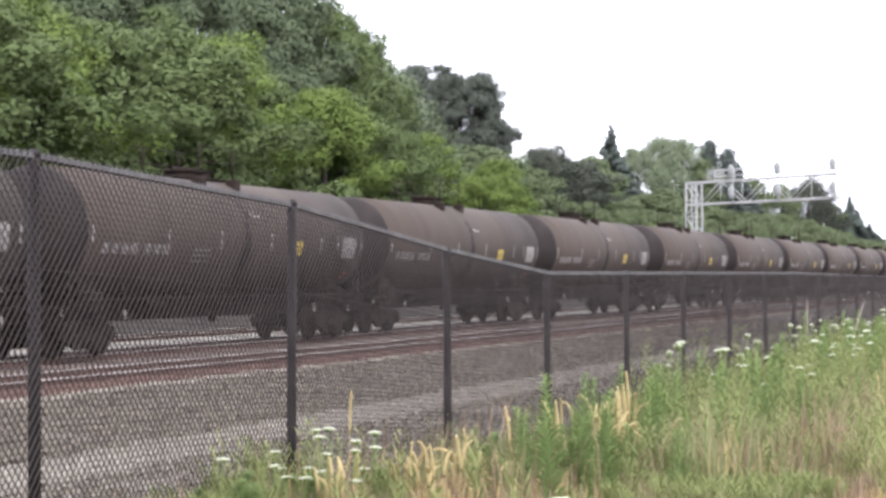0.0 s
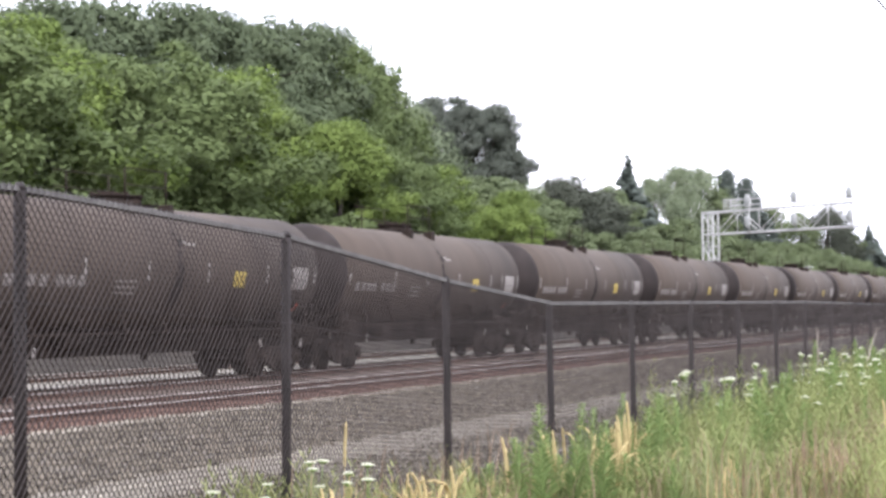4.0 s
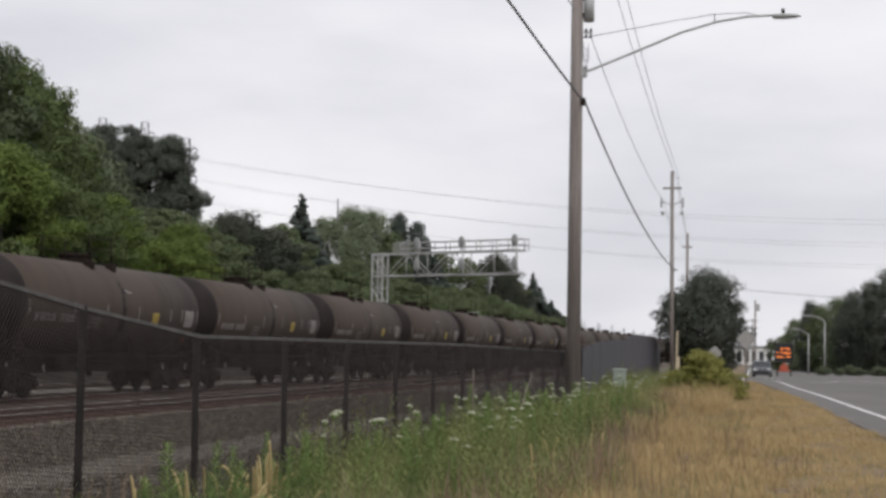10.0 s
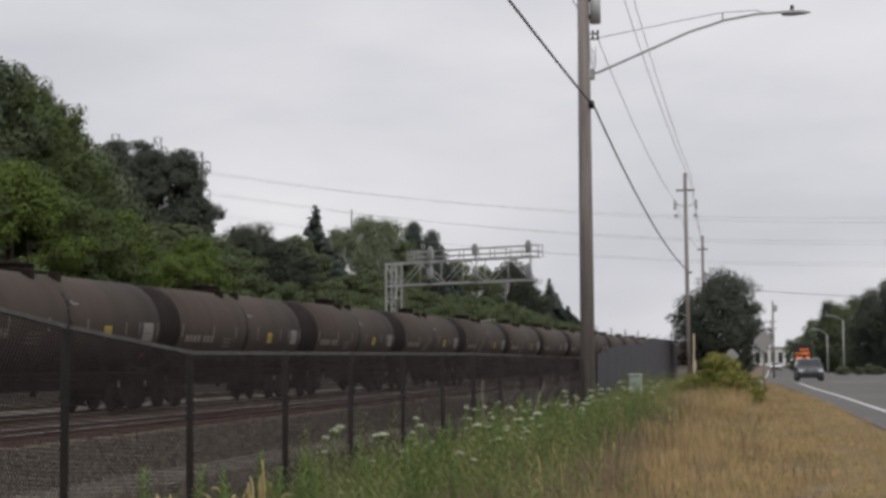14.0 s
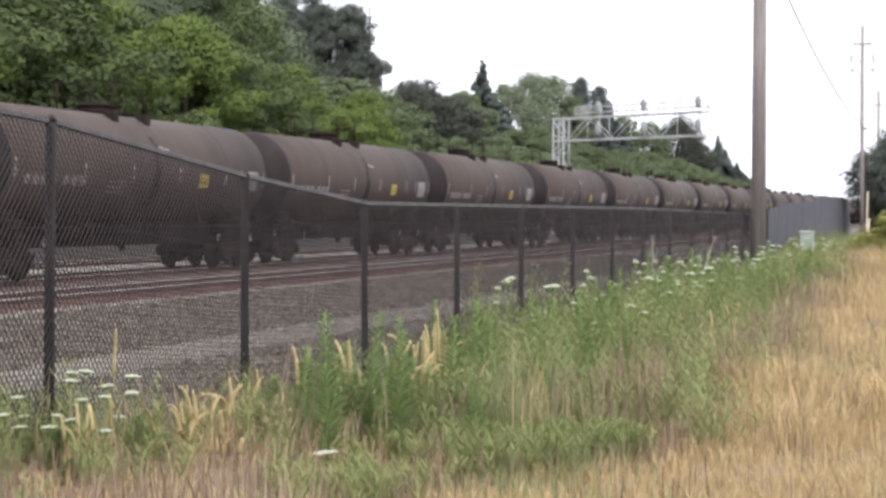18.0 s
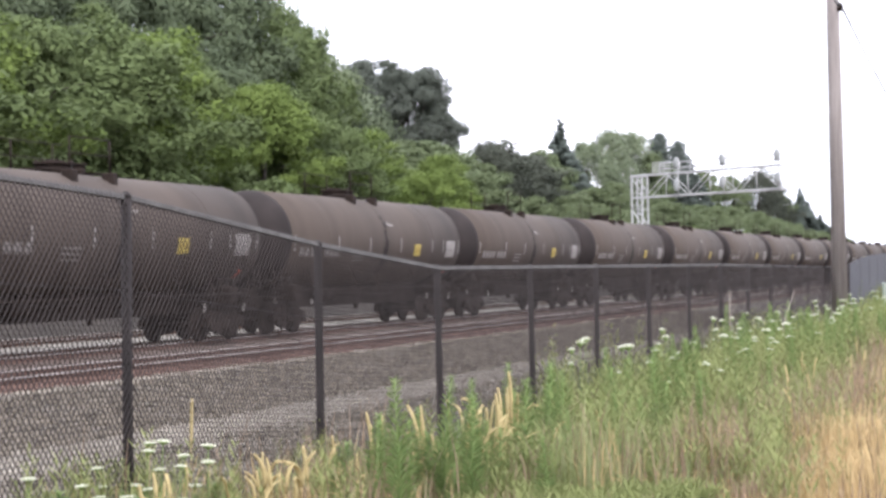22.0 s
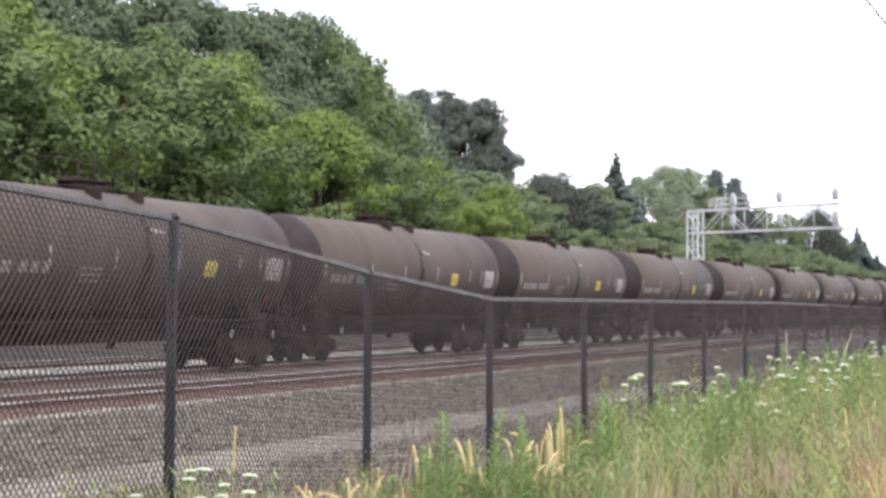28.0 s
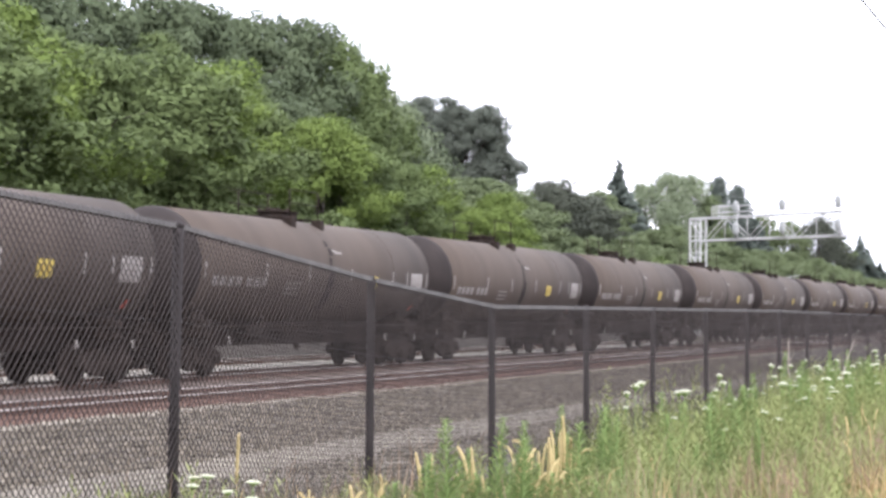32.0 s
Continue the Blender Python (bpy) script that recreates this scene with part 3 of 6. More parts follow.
def car_pose(n, t):
    y = 6.897 + PITCH * n - train_s(t) - 3.55
    bow = 0.2 * (1 - smooth(y, 32, 54)) + 0.24 * smooth(y, 70, 100)
    return pose(track_x(TRACKS["train"], y) + bow, y, bed_z(y), math.degrees(math.atan(SLOPE)), 0, LEAN)


CARS = train()


# ---- chain-link fence ----
M["mesh"] = material("dark_vinyl_wire", (0.020, 0.017, 0.0165), (0.043, 0.0365, 0.035), 4, 0.65, 0, 0, 50)
M["mesh"].node_tree.nodes["Principled BSDF"].inputs["Specular IOR Level"].default_value = 0.1
M["knuckle"] = material("worn_vinyl_wire_ends", (0.016, 0.014, 0.014), (0.07, 0.066, 0.063), 6, 0.6, 0.0, 0, 40)


def chain_link():
    f = thing("chain_link_fence", "black vinyl-coated chain-link fence beside the weedy bank", "fence")
    posts = POSTS
    bm = bmesh.new()
    rod(bm, (0, 0, -0.35), (0, 0, 2.14), 0.036, 10)
    rod(bm, (0, 0, 2.14), (0, 0, 2.18), 0.042, 10, 0.02)
    post_me = mesh_of("post", bm, M["black"])
    for y in posts:
        piece("post", post_me, f, pose(FENCE_X, y, fence_top(y) - 2.14, random.uniform(-0.4, 0.4), random.uniform(-0.4, 0.4)))
    for a, b in zip(posts[:-1], posts[1:]):
        za, zb = fence_top(a), fence_top(b)
        bm = bmesh.new()
        n = 4
        pts = []
        for i in range(n + 1):
            k = i / n
            y = a + (b - a) * k
            pts.append((FENCE_X, y, fence_top(y) if y < 16 else za + (zb - za) * k))
        bent(bm, pts, 0.022, 8)
        part("top_rail", bm, M["black"], f)
        # two families of slanting wires, clipped to the panel
        verts, faces = [], []
        h, step, w = 2.06, 0.056, lerp(a, [(3, 0.0038), (20, 0.003), (40, 0.0023)])
        length = b - a

        def wire(y0, z0, y1, z1, side):
            x = FENCE_X + 0.043 + side * 0.004
            k = len(verts)
            d = math.hypot(y1 - y0, z1 - z0)
            ny, nz = -(z1 - z0) / d * w, (y1 - y0) / d * w
            for y, z in ((y0, z0), (y1, z1)):
                g = za + (zb - za) * y / length
                top = g - 0.015
                verts.extend([(x - w * 0.7, a + y - ny, top - h + z - nz), (x + w, a + y, top - h + z), (x - w * 0.7, a + y + ny, top - h + z + nz)])
            faces.extend([(k, k + 1, k + 4, k + 3), (k + 1, k + 2, k + 5, k + 4), (k + 2, k, k + 3, k + 5)])

        rise = 1.25
        s = -h / rise
        while s < length:
            # rising
            y0, z0, y1, z1 = s, 0.0, s + h / rise, h
            if y0 < 0:
                z0, y0 = -y0 * rise, 0.0
            if y1 > length:
                z1, y1 = h - (y1 - length) * rise, length
            if y1 - y0 > 0.01:
                wire(y0, z0, y1, z1, 1)
                wire(length - y0, z0, length - y1, z1, -1)
            s += step
        me = sheet("mesh_panel", verts, faces, M["mesh"])
        piece("mesh_panel", me, f)
        if a < 34:
            # the twisted wire ends that stand along the top
            kv, kf = [], []
            n = int(length / 0.028)
            for i in range(n):
                y = length * (i + 0.5) / n
                g = fence_top(a + y) if a + y < 16 else za + (zb - za) * y / length
                q = len(kv)
                x = FENCE_X + 0.03
                kv += [(x - 0.006, a + y - 0.009, g - 0.012), (x + 0.008, a + y, g - 0.012), (x - 0.006, a + y + 0.009, g - 0.012), (x - 0.012, a + y + (0.006 if i % 2 else -0.006), g + 0.036)]
                kf += [(q, q + 1, q + 3), (q + 1, q + 2, q + 3), (q + 2, q, q + 3)]
            tagged(piece("selvage", sheet("selvage", kv, kf, M["knuckle"]), f), kind="stuff")
        if a < 60:
            bm = bmesh.new()
            rod(bm, (FENCE_X + 0.035, a, za - 0.62), (FENCE_X + 0.035, b, zb - 0.62), 0.004, 5)
            part("tension_wire", bm, M["black"], f)
    return f


chain_link()


# ---- utility poles and wires ----
def sagging(a, b, sag, n=16):
    a, b = Vector(a), Vector(b)
    return [a.lerp(b, i / n) - Vector((0, 0, 4 * sag * (i / n) * (1 - i / n))) for i in range(n + 1)]


def utility_pole(name, x, y, height, label, lean=(0, 0), r=0.17):
    p = thing(name, label, "utility pole", pose(x, y, 0, lean[0], lean[1]), "utility poles along the road")
    bm = bmesh.new()
    rod(bm, (0, 0, -0.9), (0, 0, height), r, 20, r * 0.72)
    part("pole_shaft", bm, M["wood_pole"], p)
    return p


P1 = (-5.17, 45.83)
P2 = (-4.38, 85.0)
P3 = (-5.8, 137.0)


def first_pole():
    p = utility_pole("utility_pole", *P1, 14.6, "weathered wooden utility pole with a transformer and street light", (0, 0), 0.215)
    bm = bmesh.new()
    rod(bm, (0.33, 0.05, 11.22), (0.33, 0.05, 12.1), 0.155, 20)
    rod(bm, (0.33, 0.05, 12.1), (0.33, 0.05, 12.15), 0.17, 20)
    tr = part("transformer", bm, M["grey_paint"], p, "grey transformer can")
    bm = bmesh.new()
    rod(bm, (0.33, 0.05, 12.15), (0.38, 0.05, 12.5), 0.032, 10, 0.018)
    part("bushing", bm, M["iron"], tr)
    bm = bmesh.new()
    box(bm, 0.1, 0.24, -0.05, 0.15, 11.35, 11.45)
    box(bm, 0.1, 0.24, -0.05, 0.15, 11.85, 11.95)
    part("transformer_bracket", bm, M["iron"], tr)
    bm = bmesh.new()
    pts = [(0.12, 0, 9.75), (0.4, 0, 9.8), (1.6, 0, 10.28), (2.95, 0, 10.83), (3.95, 0, 11.12), (4.8, 0, 11.25), (5.6, 0, 11.28)]
    bent(bm, pts, 0.035, 8)
    box(bm, 0.1, 0.3, -0.1, 0.1, 9.6, 9.9, 0.02)
    arm = part("lamp_arm", bm, M["grey_paint"], p)
    bm = bmesh.new()
    bent(bm, [(0.4, 0, 10.78), (1.3, 0, 10.93), (2.8, 0, 11.18), (3.9, 0, 11.34), (4.8, 0, 11.36), (5.1, 0, 11.28)], 0.012, 5)
    rod(bm, (3.9, 0, 11.1), (3.9, 0, 11.33), 0.02, 6)
    part("stay_rod", bm, M["wire"], arm)
    bm = bmesh.new()
    lathe(bm, [(5.5, 0.05), (5.56, 0.13), (5.8, 0.15), (6.12, 0.11), (6.3, 0.03)], 14, "x")
    for v in bm.verts:
        v.co.z = 11.24 + v.co.z * 0.55
    lamp = part("lamp_head", bm, M["grey_paint"], arm, "grey cobra lamp head, unlit")
    bm = bmesh.new()
    rod(bm, (5.8, 0, 11.3), (5.8, 0, 11.45), 0.05, 10)
    part("photocell", bm, M["iron"], lamp)
    for z in (10.9, 10.75):
        bm = bmesh.new()
        rod(bm, (0.0, 0, z), (0.42, 0, z), 0.02, 6)
        for x in (0.26, 0.4):
            rod(bm, (x, 0, z), (x, 0, z + 0.1), 0.035, 8)
        part("insulator_bracket", bm, M["iron"], p)
    bm = bmesh.new()
    for k in range(5):
        bent(bm, [(0.15, -0.1, 10.7 - k * 0.1), (0.3, -0.12, 10.3 - k * 0.14), (0.36, -0.1, 10.55 - k * 0.1)], 0.008, 4)
    part("drop_wires", bm, M["cable"], p)
    bm = bmesh.new()
    box(bm, 0.1, 0.27, -0.12, 0.12, 8.78, 9.0, 0.03)
    part("cable_clamp", bm, M["iron"], p)
    return p


first_pole()


def second_pole():
    p = utility_pole("utility_pole", *P2, 11.3, "slightly leaning wooden utility pole with two cutouts", (0.4, -0.25), 0.118)
    for x in (-0.55, 0.55):
        bm = bmesh.new()
        rod(bm, (0, 0, 9.5), (x, 0, 9.75), 0.025, 6)
        rod(bm, (x, 0, 9.4), (x, 0, 9.9), 0.05, 8)
        part("cutout", bm, M["grey_paint"], p)
        bm = bmesh.new()
        rod(bm, (x * 0.9, 0.0, 9.1), (x * 0.9, 0.25, 9.1), 0.1, 12)
        part("coiled_wire", bm, M["grey_paint"], p)
    bm = bmesh.new()
    box(bm, -0.48, 0.48, -0.05, 0.05, 10.35, 10.45, 0.01)
    part("crossarm", bm, M["wood_pole"], p)
    bm = bmesh.new()
    rod(bm, (0.0, 0, 6.15), (0.24, 0, 6.15), 0.05, 8)
    part("cable_clamp", bm, M["iron"], p)
    return p


second_pole()
p3 = utility_pole("utility_pole", *P3, 11.95, "distant wooden utility pole with a short crossarm", (0, 0), 0.15)
bm = bmesh.new()
box(bm, -0.42, 0.42, -0.06, 0.06, 10.75, 10.87, 0.01)
part("crossarm", bm, M["wood_pole"], p3)
p0 = utility_pole("utility_pole", -5.4, -4.0, 13.0, "weathered wooden utility pole on the bank", (0, 0), 0.17)


def cable(a, b, sag, r, label="thin overhead wire strung between poles", name="overhead_wire", mat="wire"):
    bm = bmesh.new()
    bent(bm, sagging(a, b, sag, 18), r, 5)
    me = mesh_of(name, bm, M[mat])
    return tagged(new(name, me), label, "wire", "overhead wires")


za = zb = zc3 = 0.0
cable((P1[0] + 0.25, P1[1], za + 8.88), (P2[0] + 0.1, P2[1], zb + 6.15), 0.62, 0.028, "thick black sagging telephone cable", "telephone_cable", "cable")
cable((-5.2, -4.0, 9.4), (P1[0] + 0.18, P1[1], za + 8.92), 0.3, 0.03, "thick black sagging telephone cable", "telephone_cable", "cable")
for d1, h1, d2, h2 in ((0.35, 10.9, -0.55, 9.85), (0.42, 14.4, 0.2, 10.9), (0.85, 14.1, 0.25, 11.2)):
    cable((P1[0] + d1, P1[1], h1), (P2[0] + d2, P2[1], h2), 0.45, 0.012)
    cable((P2[0] + d2, P2[1], h2), (P3[0] + d2 * 0.7, P3[1], 10.9), 0.5, 0.012)
cable((-5.3, -4, 12.9), (P1[0] - 0.1, P1[1], za + 11.6), 0.9, 0.014)
cable((-5.3, -4, 12.6), (P1[0], P1[1], za + 12.4), 0.9, 0.014)


# ---- signal bridge ----
M["disc"] = material("pale_signal_enamel", (0.23, 0.24, 0.24), (0.33, 0.34, 0.33), 3, 0.5, 0, 0, 40)


def signal_bridge():
    a = Vector((-26.62, 112.1, 0.0))
    b = Vector((-15.4, 106.5, 0.0))
    d = (b - a).length
    turn = math.degrees(math.atan2(b.y - a.y, b.x - a.x))
    z0 = land(a.x, a.y)
    g = thing("signal_bridge", "white galvanised cantilever signal bridge over the tracks", "signal bridge", pose(a.x, a.y, z0, 0, 0, turn))
    top, low, half = 8.52 - z0, 6.98 - z0, 0.3
    for x in (0.0, 0.92):
        for y in (-half, half):
            bm = bmesh.new()
            box(bm, x - 0.06, x + 0.06, y - 0.06, y + 0.06, -0.3, top + 0.05, 0.01)
            part("column_leg", bm, M["bridge"], g)
    bm = bmesh.new()
    box(bm, -0.5, 1.65, -1.1, 1.1, -0.2, 0.4, 0.03)
    part("footing", bm, M["pale_gravel"], g, "pale concrete footing")
    n = 7
    for i in range(n):
        z1, z2 = 0.4 + (top - 0.5) * i / n, 0.4 + (top - 0.5) * (i + 1) / n
        x1, x2 = (0.0, 0.92) if i % 2 else (0.92, 0.0)
        for y in (-half, half):
            bm = bmesh.new()
            rod(bm, (x1, y, z1), (x2, y, z2), 0.045, 6)
            rod(bm, (0, y, z2), (0.92, y, z2), 0.04, 6)
            part("column_brace", bm, M["bridge"], g)
    for z in (low, top):
        for y in (-half, half):
            bm = bmesh.new()
            box(bm, 0, d, y - 0.05, y + 0.05, z - 0.065, z + 0.065, 0.01)
            part("chord", bm, M["bridge"], g)
    bays = 6
    for i in range(bays):
        x1, x2 = 1.2 + (d - 1.3) * i / bays, 1.2 + (d - 1.3) * (i + 1) / bays
        for y in (-half, half):
            bm = bmesh.new()
            rod(bm, (x1, y, low if i % 2 == 0 else top), (x2, y, top if i % 2 == 0 else low), 0.035, 6)
            part("diagonal", bm, M["bridge"], g)
        bm = bmesh.new()
        rod(bm, (x2, -half, low), (x2, half, low), 0.035, 6)
        rod(bm, (x2, -half, top), (x2, half, top), 0.035, 6)
        rod(bm, (x2, -half, low), (x2, -half, top), 0.03, 6)
        part("cross_member", bm, M["bridge"], g)
    bm = bmesh.new()
    box(bm, 2.0, d - 0.1, half + 0.1, half + 0.6, top - 0.03, top + 0.02)
    part("walkway", bm, M["bridge"], g)
    for y in (half + 0.1, half + 0.6):
        bm = bmesh.new()
        for z in (0.4, 0.8):
            rod(bm, (2.0, y, top + z), (d, y, top + z), 0.038, 6)
        part("guard_rail", bm, M["bridge"], g)
        for i in range(9):
            x = 2.0 + (d - 2.0) * i / 8
            bm = bmesh.new()
            rod(bm, (x, y, top), (x, y, top + 0.8), 0.035, 6)
            part("guard_post", bm, M["bridge"], g)
    for k in range(9):
        bm = bmesh.new()
        rod(bm, (1.9 + 0.18 * k, -half, top + 0.02), (1.9 + 0.18 * k, -half, top + 0.8), 0.02, 5)
        part("cage_bar", bm, M["bridge"], g)
    for z in (0.3, 0.55, 0.8):
        bm = bmesh.new()
        rod(bm, (1.9, -half, top + z), (3.4, -half, top + z), 0.022, 5)
        part("cage_rail", bm, M["bridge"], g)
    for x in (4.3, 8.15, d - 0.02):
        bm = bmesh.new()
        rod(bm, (x, -half - 0.25, low - 0.1), (x, -half - 0.25, top + 1.0), 0.045, 10)
        mast = part("signal_mast", bm, M["bridge"], g)
        for z in (top + 0.62, low + 0.66):
            bm = bmesh.new()
            prof = [(-half - 0.50, 0.02), (-half - 0.50, 0.31), (-half - 0.47, 0.34), (-half - 0.44, 0.34), (-half - 0.44, 0.02)]
            lathe(bm, prof, 20, "y")
            for v in bm.verts:
                v.co.x *= 0.72
                v.co.z *= 1.25
            bmesh.ops.translate(bm, verts=bm.verts, vec=(x, 0, z))
            head = part("signal_disc", bm, M["disc"], mast, "oval pale signal background seen from behind")
            bm = bmesh.new()
            box(bm, x - 0.12, x + 0.12, -half - 0.44, -half - 0.2, z - 0.27, z + 0.27, 0.04)
            part("signal_case", bm, M["bridge"], head)
    return g


signal_bridge()


# ---- trees ----
def matt(m, gloss=0.12):
    m.node_tree.nodes["Principled BSDF"].inputs["Specular IOR Level"].default_value = gloss
    return m


def leaf_material(name, low, high, spread=0.62, grey=0.2):
    """Leaf colours drawn towards their mean, and a little towards grey."""
    mean = [(a + b) / 2 for a, b in zip(low, high)]
    low, high = ([m + (c - m) * spread for c, m in zip(side, mean)] for side in (low, high))
    low, high = (tuple(c + (sum(side) / 3 - c) * grey for c in side) for side in (low, high))
    return matt(material(name, low, high, 0.42, 0.7, 0, 0, 2.2, island=0.13, shift=0.12, through_light=0.3))


M["leaf_bright"] = leaf_material("bright_green_leaves", (0.066, 0.105, 0.026), (0.190, 0.248, 0.060), 0.66, 0.04)
M["leaf_mid"] = leaf_material("mid_green_leaves", (0.058, 0.088, 0.032), (0.156, 0.198, 0.072), 0.62, 0.08)
M["leaf_dark"] = leaf_material("dark_green_leaves", (0.048, 0.070, 0.036), (0.132, 0.170, 0.080))
M["leaf_slate"] = leaf_material("slate_dark_leaves", (0.046, 0.055, 0.041), (0.108, 0.121, 0.084))
# the needles are lightened in colour to carry the haze over the ridge
M["leaf_fir"] = leaf_material("hazed_blue_green_needles", (0.054, 0.072, 0.064), (0.122, 0.15, 0.122))
M["leaf_broom"] = leaf_material("yellow_green_broom", (0.14, 0.155, 0.045), (0.42, 0.40, 0.12), 0.85, 0.0)
# pale green crowns, raised further towards grey as painted-in distance haze
M["leaf_grey"] = leaf_material("hazed_grey_green_leaves", (0.092, 0.125, 0.066), (0.225, 0.27, 0.15))


def leaf_mesh(name, blobs, count, size, mat, seed, squash=0.8, droop=0.2, heart=0.4):
    """Many small folded leaf sprays spread over the outside of a set of clumps."""
    rng = np.random.default_rng(seed)
    b = np.array(blobs, float)
    wgt = b[:, 3] ** 2
    pick = rng.choice(len(b), count, p=wgt / wgt.sum())
    d = rng.normal(size=(count, 3))
    d /= np.linalg.norm(d, axis=1)[:, None]
    rad = b[pick, 3] * (1.06 - 0.5 * rng.random(count) ** 1.8)
    rad *= 1 + 0.14 * np.sin(d[:, 0] * 7 + pick) * np.cos(d[:, 2] * 6 + pick * 1.7)
    c = b[pick, :3] + d * rad[:, None] * np.array([1, 1, squash])
    nrm = d + rng.normal(size=(count, 3)) * 0.38 + np.array([0, 0, 0.35])
    nrm /= np.linalg.norm(nrm, axis=1)[:, None]
    u = np.cross(nrm, rng.normal(size=(count, 3)))
    u /= np.linalg.norm(u, axis=1)[:, None]
    u[:, 2] -= droop
    v = np.cross(nrm, u)
    s = size * (0.6 + 0.8 * rng.random(count))[:, None]
    pts = np.stack([c - u * s, c + v * s * 0.55 - nrm * s * 0.15, c + u * s, c - v * s * 0.55 - nrm * s * 0.15], axis=1).reshape(-1, 3)
    k = np.arange(count) * 4
    faces = np.concatenate([np.stack([k, k + 1, k + 2], 1), np.stack([k, k + 2, k + 3], 1)])
    # leaves shade like the rounded clump that they sit on
    mid = np.array([0, 0, heart * c[:, 2].max()])
    out = (c - mid) / np.linalg.norm(c - mid, axis=1)[:, None]
    soft = 0.55 * d + 0.65 * out + 0.14 * rng.normal(size=(count, 3)) + np.array([0, 0, 0.12])
    soft /= np.linalg.norm(soft, axis=1)[:, None]
    flip = np.einsum("ij,ij->i", np.cross(pts[k + 1] - pts[k], pts[k + 2] - pts[k]), soft) < 0
    both = np.concatenate([flip, flip])
    faces[both] = faces[both][:, ::-1]
    me = sheet(name, pts.tolist(), faces.tolist(), mat, True)
    me.normals_split_custom_set_from_vertices(np.repeat(soft, 4, axis=0).tolist())
    return me


def limbs(bm, rng, height, r, spread, start=0.25, n=7):
    rod(bm, (0, 0, -0.6), (0.02 * height, 0, height * 0.55), r, 10, r * 0.6)
    rod(bm, (0.02 * height, 0, height * 0.55), (0, 0.01 * height, height * 0.9), r * 0.6, 8, r * 0.15)
    for i in range(n):
        z = height * (start + 0.5 * i / n)
        a = rng.uniform(0, 6.28)
        out = spread * rng.uniform(0.35, 0.65)
        mid = (math.cos(a) * out * 0.5, math.sin(a) * out * 0.5, z + height * 0.12)
        end = (math.cos(a + 0.2) * out, math.sin(a + 0.2) * out, z + height * rng.uniform(0.1, 0.18))
        rod(bm, (0.01 * height, 0, z), mid, r * 0.38, 7, r * 0.26)
        rod(bm, mid, end, r * 0.26, 6, r * 0.06)


def broadleaf(seed, mat, label, height=10.0, spread=3.6, low=0.22, count=5200, size=0.26, clumps=26, name="broadleaf_tree", fill=0.6, belly=0.75):
    rng = random.Random(seed)
    t = thing(name, label, "tree", None, "trees of the wooded bank")
    bm = bmesh.new()
    limbs(bm, rng, height, 0.035 * height * 0.5, spread)
    part("trunk", bm, M["bark"], t)
    blobs = []
    for i in range(clumps):
        k = (i + 0.5) / clumps
        z = low + (1 - low) * k
        w = math.sin(math.pi * min(max((z - low) / (1.05 - low), 0.04), 1) ** belly)
        a = i * 2.4 + rng.uniform(-0.5, 0.5)
        q = spread * w * rng.uniform(0.45, 0.95)
        c = Vector((math.cos(a) * q, math.sin(a) * q, height * z * rng.uniform(0.92, 1.0)))
        big = spread * rng.uniform(0.24, 0.40)
        for j in range(6):
            d = Vector((rng.gauss(0, 1), rng.gauss(0, 1), rng.gauss(0.35, 0.8))).normalized() * big * rng.uniform(0.55, 0.95)
            blobs.append((c.x + d.x, c.y + d.y, c.z + d.z * 0.7, big * rng.uniform(0.32, 0.55)))
        blobs.append((c.x * 0.8, c.y * 0.8, c.z, big * fill))
    me = leaf_mesh("crown", blobs, count, size, M[mat], seed)
    top = max(q.co.z for q in me.vertices)
    me.transform(Matrix.Scale(height / top, 4, (0, 0, 1)))
    ob = new("crown", me)
    ob.parent = t
    return t


def conifer(seed, label, height=12.0, spread=2.2, count=3600, name="conifer_tree"):
    rng = random.Random(seed)
    t = thing(name, label, "tree", None, "trees of the wooded bank")
    bm = bmesh.new()
    rod(bm, (0, 0, -0.6), (0, 0, height * 0.98), 0.2, 9, 0.03)
    for i in range(30):
        z = height * (0.12 + 0.8 * i / 30)
        a = i * 2.39
        q = spread * (1 - z / height) * 0.8
        rod(bm, (0, 0, z), (math.cos(a) * q, math.sin(a) * q, z - 0.1), 0.05, 5, 0.015)
    part("trunk", bm, M["bark"], t)
    blobs = []
    for i in range(90):
        z = height * (0.10 + 0.88 * i / 90)
        q = spread * (1 - (z / height) ** 1.3) * rng.uniform(0.15, 0.9)
        a = i * 2.39 + rng.uniform(-0.4, 0.4)
        blobs.append((math.cos(a) * q, math.sin(a) * q, z, max(0.11, spread * 0.46 * (1.03 - z / height))))
    ob = new("crown", leaf_mesh("crown", blobs, count, 0.17, M["leaf_fir"], seed, 0.75, 0.5))
    ob.parent = t
    return t


